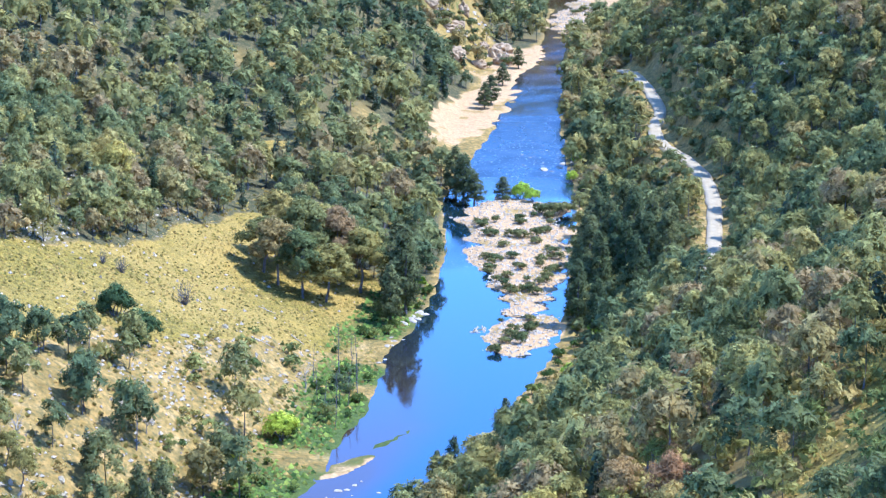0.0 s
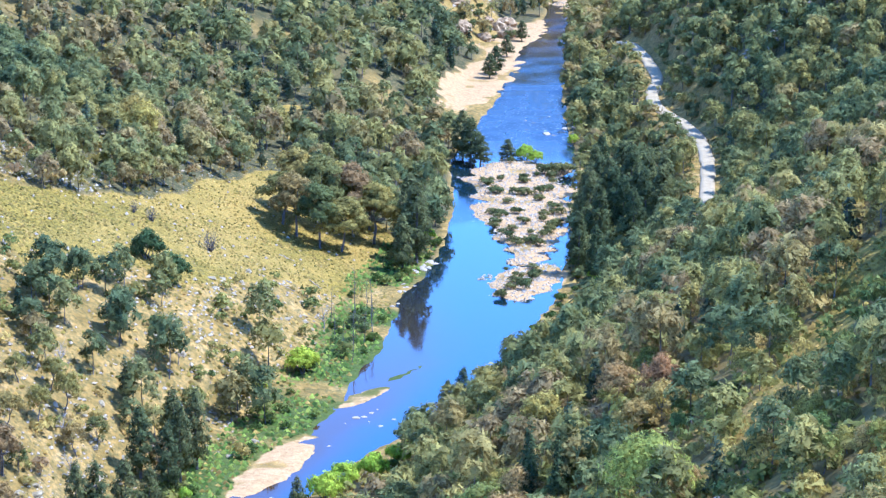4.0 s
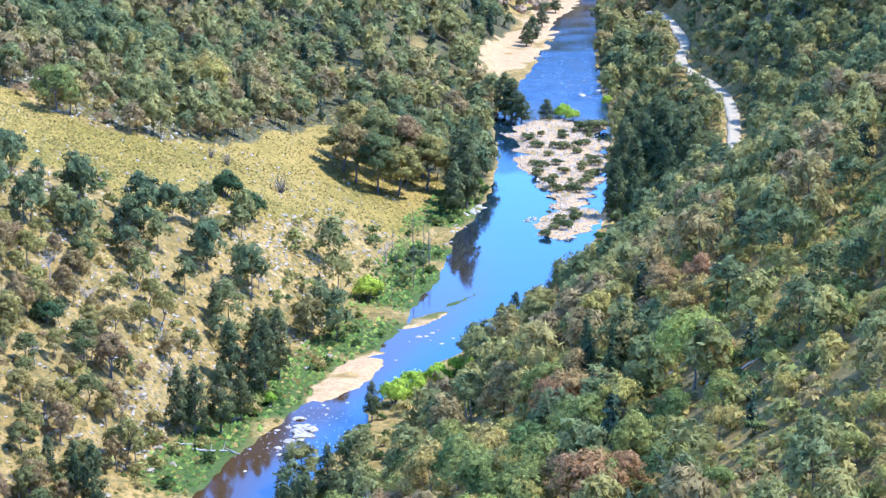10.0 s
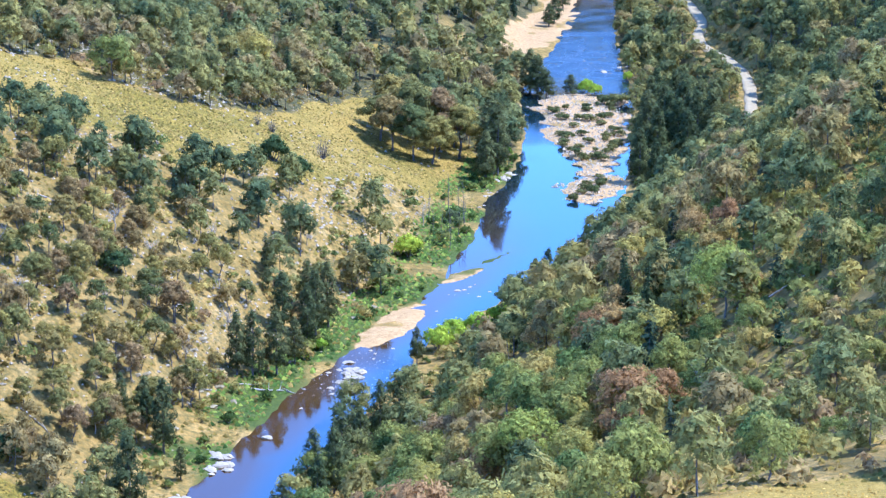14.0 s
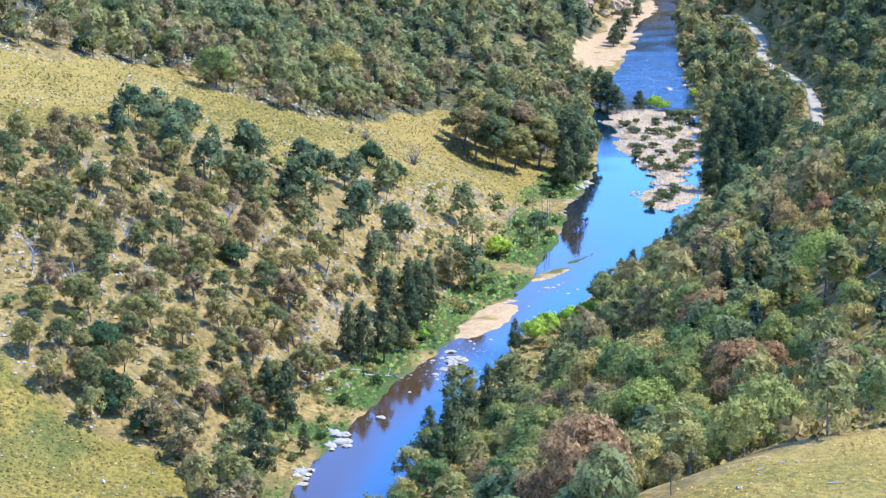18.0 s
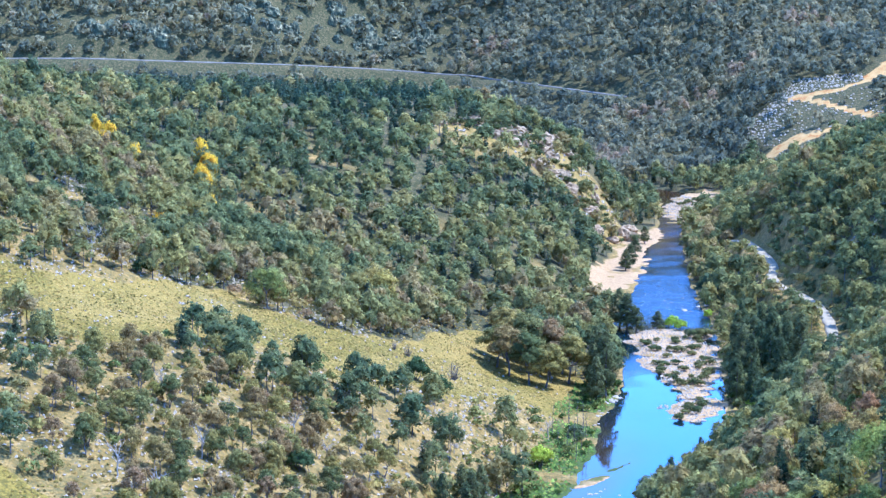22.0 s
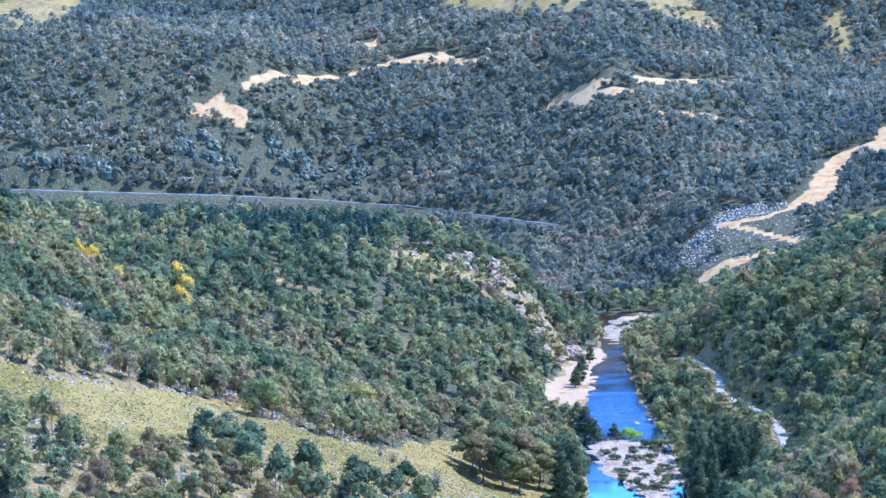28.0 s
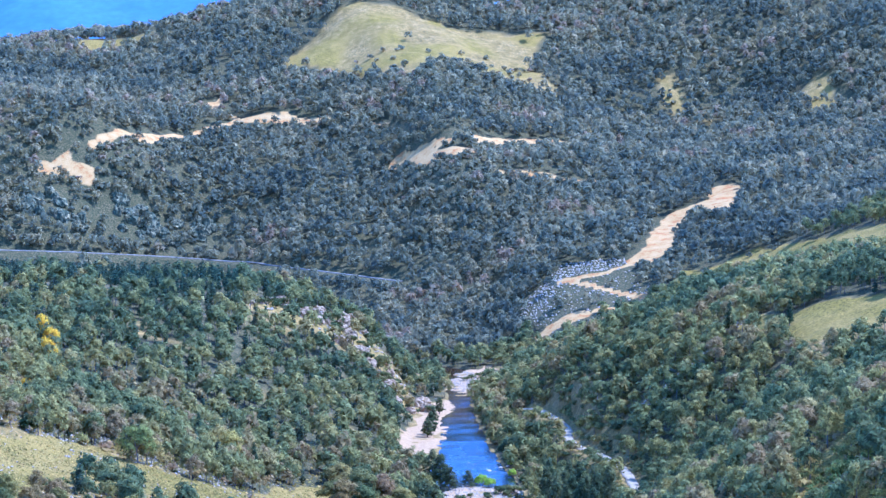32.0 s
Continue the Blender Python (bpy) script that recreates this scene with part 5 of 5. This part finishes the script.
SLOPE_ROCKS = [boulder_mesh("slope_rock", 20 + k, outcrop_stone, 2, 0.7, 0.6) for k in range(5)]
slope_rocks = cluster(-88, 398, 30, 6, 12, 0.7, 2.2) + cluster(-60, 548, 24, 5, 9, 0.6, 1.6) + cluster(-70, 505, 22, 5, 16, 0.6, 1.8) + cluster(-95, 375, 12, 4, 6, 0.8, 2.4) + cluster(-135, 372, 5, 1.5, 3, 1.2, 2.8) + cluster(-84, 441, 14, 5, 10, 0.6, 1.8) + cluster(-80, 420, 30, 7, 18, 0.5, 1.6) + cluster(-102, 400, 32, 10, 24, 0.5, 1.7) + cluster(-67, 475, 22, 5, 15, 0.5, 1.5)
strew("slope_rock", SLOPE_ROCKS, slope_rocks, "weathered grey-brown rock lying on the dry slope", "rocks on the open slope")
hill_rocks = [(-9.5, 121, 0.7), (-12, 117, 0.9), (-13, 114, 0.8), (-7, 128, 0.5), (-4, 134, 0.6), (-2, 135, 0.5)] + cluster(-9, 113, 16, 3.5, 5, 0.2, 0.5) + cluster(4, 118, 20, 6, 8, 0.15, 0.35)
strew("hill_stone", SLOPE_ROCKS, hill_rocks, "small pale stone in the grass of the hill", "stones on the grassy hill")


def rock_face(x, y, wide, tall, seed, material, label):
    """A broken rock face standing out of the slope: upright ribs, ledges and cracks."""
    bm = bmesh.new()
    bmesh.ops.create_icosphere(bm, subdivisions=3, radius=1.0)
    z = float(height(np.array([x]), np.array([y]))[0])
    shift = Vector((seed * 3.7, seed * 1.3, seed * 0.7))
    for v in bm.verts:
        c = v.co.copy()
        ribs = noise.noise(Vector((c.x * 5.5, c.y * 5.5, c.z * 1.2)) + shift)
        ledge = noise.noise(Vector((c.x * 2.0, c.y * 2.0, c.z * 2.6)) - shift)
        k = 1 + 0.22 * round(ribs * 4) / 4 + 0.40 * ledge + 0.10 * noise.noise(c * 11 + shift)
        v.co = Vector((x + c.x * k * wide * 0.5, y + c.y * k * wide * 0.34, z + c.z * k * tall * 0.36 + tall * 0.04))
    me = bpy.data.meshes.new("rock_face")
    bm.to_mesh(me)
    bm.free()
    me.materials.append(material)
    tagged(new("rock_face", me), label, "cliff", "rock faces")


face_rng = np.random.default_rng(71)
face_x, face_y = scatter(face_rng, (-100, -14, 928, 1052), 9.0, lambda x, y: 0.6 * (field(SPUR_END, x, y) > 1) * (bank_distance(x, y) > 4))
for n, (x, y) in enumerate(zip(face_x[:42], face_y[:42])):
    rock_face(float(x), float(y), face_rng.uniform(3.5, 8.5), face_rng.uniform(4, 10), 60 + n, red_stone, "broken reddish rock face at the end of the wooded spur")
for n, (x, y, spread, rise) in enumerate([(-214, 1452, 11, 12), (-172, 1468, 12, 12), (-152, 1476, 12, 10), (-128, 1482, 10, 8), (-236, 1448, 8, 6), (-312, 1420, 18, 5), (-286, 1424, 10, 4)]):
    for k in range(9):
        rock_face(x + face_rng.uniform(-spread, spread), y + face_rng.uniform(-rise, rise), face_rng.uniform(5.0, 11.0), face_rng.uniform(9, 17), 80 + 9 * n + k, cliff_stone, "steep grey rock cliff above the bench road")


def log(x, y, length, thick, turn, seed, label):
    """A fallen trunk with broken limb stubs, bleached by the weather."""
    r = np.random.default_rng(seed)
    c, s = math.cos(math.radians(turn)), math.sin(math.radians(turn))
    f = np.linspace(0, 1, 9)
    px, py = x + (f - 0.5) * length * c + r.normal(size=9) * 0.04 * length * s, y + (f - 0.5) * length * s + r.normal(size=9) * 0.03 * length
    path = np.stack([px, py, height(px, py) + thick * 0.7], 1)
    path[:, 2] = 0.5 * path[:, 2] + 0.5 * np.linspace(path[0, 2], path[-1, 2], 9) + 0.05
    pieces = [tube(path, thick * (1 - 0.65 * f), 8)]
    for k in (3, 5, 7):
        pieces.append(limb(r, path[k], path[k] + r.normal(size=3) * 0.12 * length + (0, 0, 0.10 * length), thick * 0.35, thick * 0.1, 4, 0.1))
    tagged(new("fallen_log", mesh_of("fallen_log", *joined(pieces), [dead_wood], True)), label, "log", "fallen logs")


for n, (x, y, length, thick, turn) in enumerate([(7, 261, 6.5, 0.22, 8), (-117, 296, 9, 0.30, -12), (-71, 402, 9, 0.28, 4), (-76, 404, 6, 0.2, 30), (-9.4, 121, 1.1, 0.10, 60), (-6.5, 131, 1.0, 0.09, 40), (1.5, 124, 1.9, 0.08, 0), (-3.2, 135, 0.8, 0.08, 80),
        (-60, 590, 4, 0.12, -20), (-52, 575, 3.5, 0.12, -35), (-58, 560, 5, 0.14, 25), (-84, 392, 8, 0.24, 50), (-100, 385, 7, 0.2, 35), (-108, 345, 8, 0.2, -30), (-92, 420, 9, 0.22, 70), (-120, 435, 8, 0.2, 20), (12, 300, 7, 0.2, 30), (22, 275, 8, 0.2, -20), (30, 290, 6, 0.2, 60), (-148, 385, 8, 0.2, 10)]):
    log(x, y, length, thick, turn, 140 + n, "bleached fallen tree trunk lying on the ground")


def litter_of(name, label, category, x, y, sizes, corners, faces, material, seed, spread=1.0, normals=None):
    """Small pieces that nobody could count, as one thing: copies of one piece, turned and sized each its own way."""
    r = np.random.default_rng(seed)
    n = len(x)
    turn, size = r.uniform(0, 6.28, n), r.uniform(*sizes, n)
    c, s = np.cos(turn)[:, None], np.sin(turn)[:, None]
    v = corners[None] * (1 + 0.25 * r.normal(size=(n, len(corners), 1))) * size[:, None, None]
    px, py = x[:, None] + v[..., 0] * c - v[..., 1] * s, y[:, None] + v[..., 0] * s + v[..., 1] * c
    pz = height(x, y)[:, None] + v[..., 2] * spread
    f = (faces[None] + (np.arange(n) * len(corners))[:, None, None]).reshape(-1, faces.shape[1])
    up = None if normals is None else np.tile(normals, (n, 1))
    me = mesh_of(name, np.stack([px, py, pz], -1).reshape(-1, 3), f, [material], normals is not None, tint=np.repeat(r.uniform(size=n), len(corners)), normals=up)
    tagged(new(name, me), label, category, kind="stuff")


PEBBLE = np.array([(0.5, 0, 0.05), (-0.5, 0.05, 0.05), (0.05, 0.42, 0.05), (0, -0.45, 0.05), (0.04, 0.05, 0.42), (0, 0, -0.3)])
PEBBLE_FACES = np.array([(0, 2, 4), (2, 1, 4), (1, 3, 4), (3, 0, 4), (2, 0, 5), (1, 2, 5), (3, 1, 5), (0, 3, 5)])
gx, gy = scatter(rng, (-40, 40, 560, 1130), 0.95, lambda x, y: np.where(sand(x, y) > 0.4, 0.75, 0) * (bank_distance(x, y) < -1) * (height(x, y) > -0.1) * ((y < 770) | (y > 1040)))
litter_of("gravel", "pale gravel and cobbles of the river bars", "gravel", gx, gy, (0.3, 1.0), PEBBLE, PEBBLE_FACES, stone_mix, 41)
px, py = scatter(rng, (-200, -40, 300, 640), 1.6, lambda x, y: np.where((bank_distance(x, y) > 1), 0.22 + 0.6 * ramp(-0.1, 0.5, waves(x, y, 17, 44)), 0) * (1 - 0.8 * grassland(x, y)) * (x < middle(y)) * wedge(x, y) * (bank_distance(x, y) > 14))
litter_of("loose_stones", "pale loose stones strewn over the dry slope", "stones", px, py, (0.3, 1.25), PEBBLE, PEBBLE_FACES, stone_mix, 42)
zx, zy = scatter(rng, (50, 135, 1160, 1265), 1.5, lambda x, y: np.where(to_line([(52, 1216), (66, 1230), (84, 1250), (104, 1246)], x, y)[0] < 10, 0.9, np.where(field(QUARRY, x, y) > 0, 0.2, 0)) * (1 - bare_earth(x, y)))
litter_of("rubble", "grey broken rubble below the road works", "rubble", zx, zy, (0.6, 2.0), PEBBLE, PEBBLE_FACES, stone_mix, 43)
zx, zy = scatter(rng, (-105, -10, 922, 1056), 1.7, lambda x, y: np.where(field(SPUR_END, x, y) > 0, 0.3, 0) * ramp(-0.4, 0.2, waves(x, y, 11, 59)) * (bank_distance(x, y) > 2))
litter_of("spur_rubble", "pale broken stones between the rocks of the spur", "stones", zx, zy, (0.6, 2.2), PEBBLE, PEBBLE_FACES, stone_mix, 44)
zx, zy = scatter(rng, (48, 100, 715, 765), 1.5, lambda x, y: np.where(to_line([(90, 744), (76, 736), (65, 735), (55, 741)], x, y)[0] < 5, 0.7, 0))
litter_of("rock_rib", "grey broken rock rib running down the gorge side", "stones", zx, zy, (0.7, 2.4), PEBBLE, PEBBLE_FACES, stone_mix, 48)
# Tussocks: low uneven domes of grass.
TUFT = np.array([(0.5, 0, 0), (0.15, 0.46, 0), (-0.42, 0.3, 0), (-0.4, -0.3, 0), (0.15, -0.48, 0), (0.02, 0.03, 0.55)])
TUFT_FACES = np.array([(0, 1, 5), (1, 2, 5), (2, 3, 5), (3, 4, 5), (4, 0, 5)])
SOFT_UP = TUFT + (0, 0, 0.5)
SOFT_UP /= np.linalg.norm(SOFT_UP, axis=1)[:, None]
tx, ty = scatter(rng, (-230, 60, 60, 670), 0.8, lambda x, y: (y > 150) * grassland(x, y) * wedge(x, y) * (0.35 + 0.6 * ramp(-0.4, 0.5, waves(x, y, 6, 46))))
litter_of("tussock_grass", "tufts of dry yellow-green tussock grass", "grass", tx, ty, (0.3, 0.85), TUFT, TUFT_FACES, tuft_grass, 45, 0.75, SOFT_UP)
ux, uy = scatter(rng, (-230, 80, 150, 780), 1.6, lambda x, y: (0.25 + 0.5 * ramp(-0.3, 0.5, waves(x, y, 9, 48))) * (bank_distance(x, y) > 1) * (1 - grassland(x, y)) * wedge(x, y) * (1 - ramp(0.3, 0.6, sand(x, y))))
litter_of("undergrowth", "low green and straw-coloured undergrowth on the slopes", "undergrowth", ux, uy, (0.5, 1.5), TUFT, TUFT_FACES, tuft_grass, 47, 0.8, SOFT_UP)

# The lush strip of reeds and herbs below the open slope.
vx, vy = scatter(rng, (-100, -20, 300, 645), 1.0, lambda x, y: 0.75 * (bank_distance(x, y) > 0.6) * (bank_distance(x, y) < 14) * (x < middle(y)) * ramp(-0.6, 0.2, waves(x, y, 12, 51)) * (sand(x, y) < 0.4))
litter_of("bank_growth", "lush green reeds and herbs along the river bank", "undergrowth", vx, vy, (0.5, 1.5), TUFT, TUFT_FACES, lush_growth, 49, 0.9, SOFT_UP)
nx, ny = scatter(rng, (-30, 30, 92, 150), 0.55, lambda x, y: 0.85 * grassland(x, y) * (0.25 + 0.7 * ramp(-0.4, 0.5, waves(x, y, 4, 58))))
litter_of("hill_grass", "short dry golden grass tufts on the near hill", "grass", nx, ny, (0.14, 0.42), TUFT, TUFT_FACES, gold_grass, 50, 0.7, SOFT_UP)
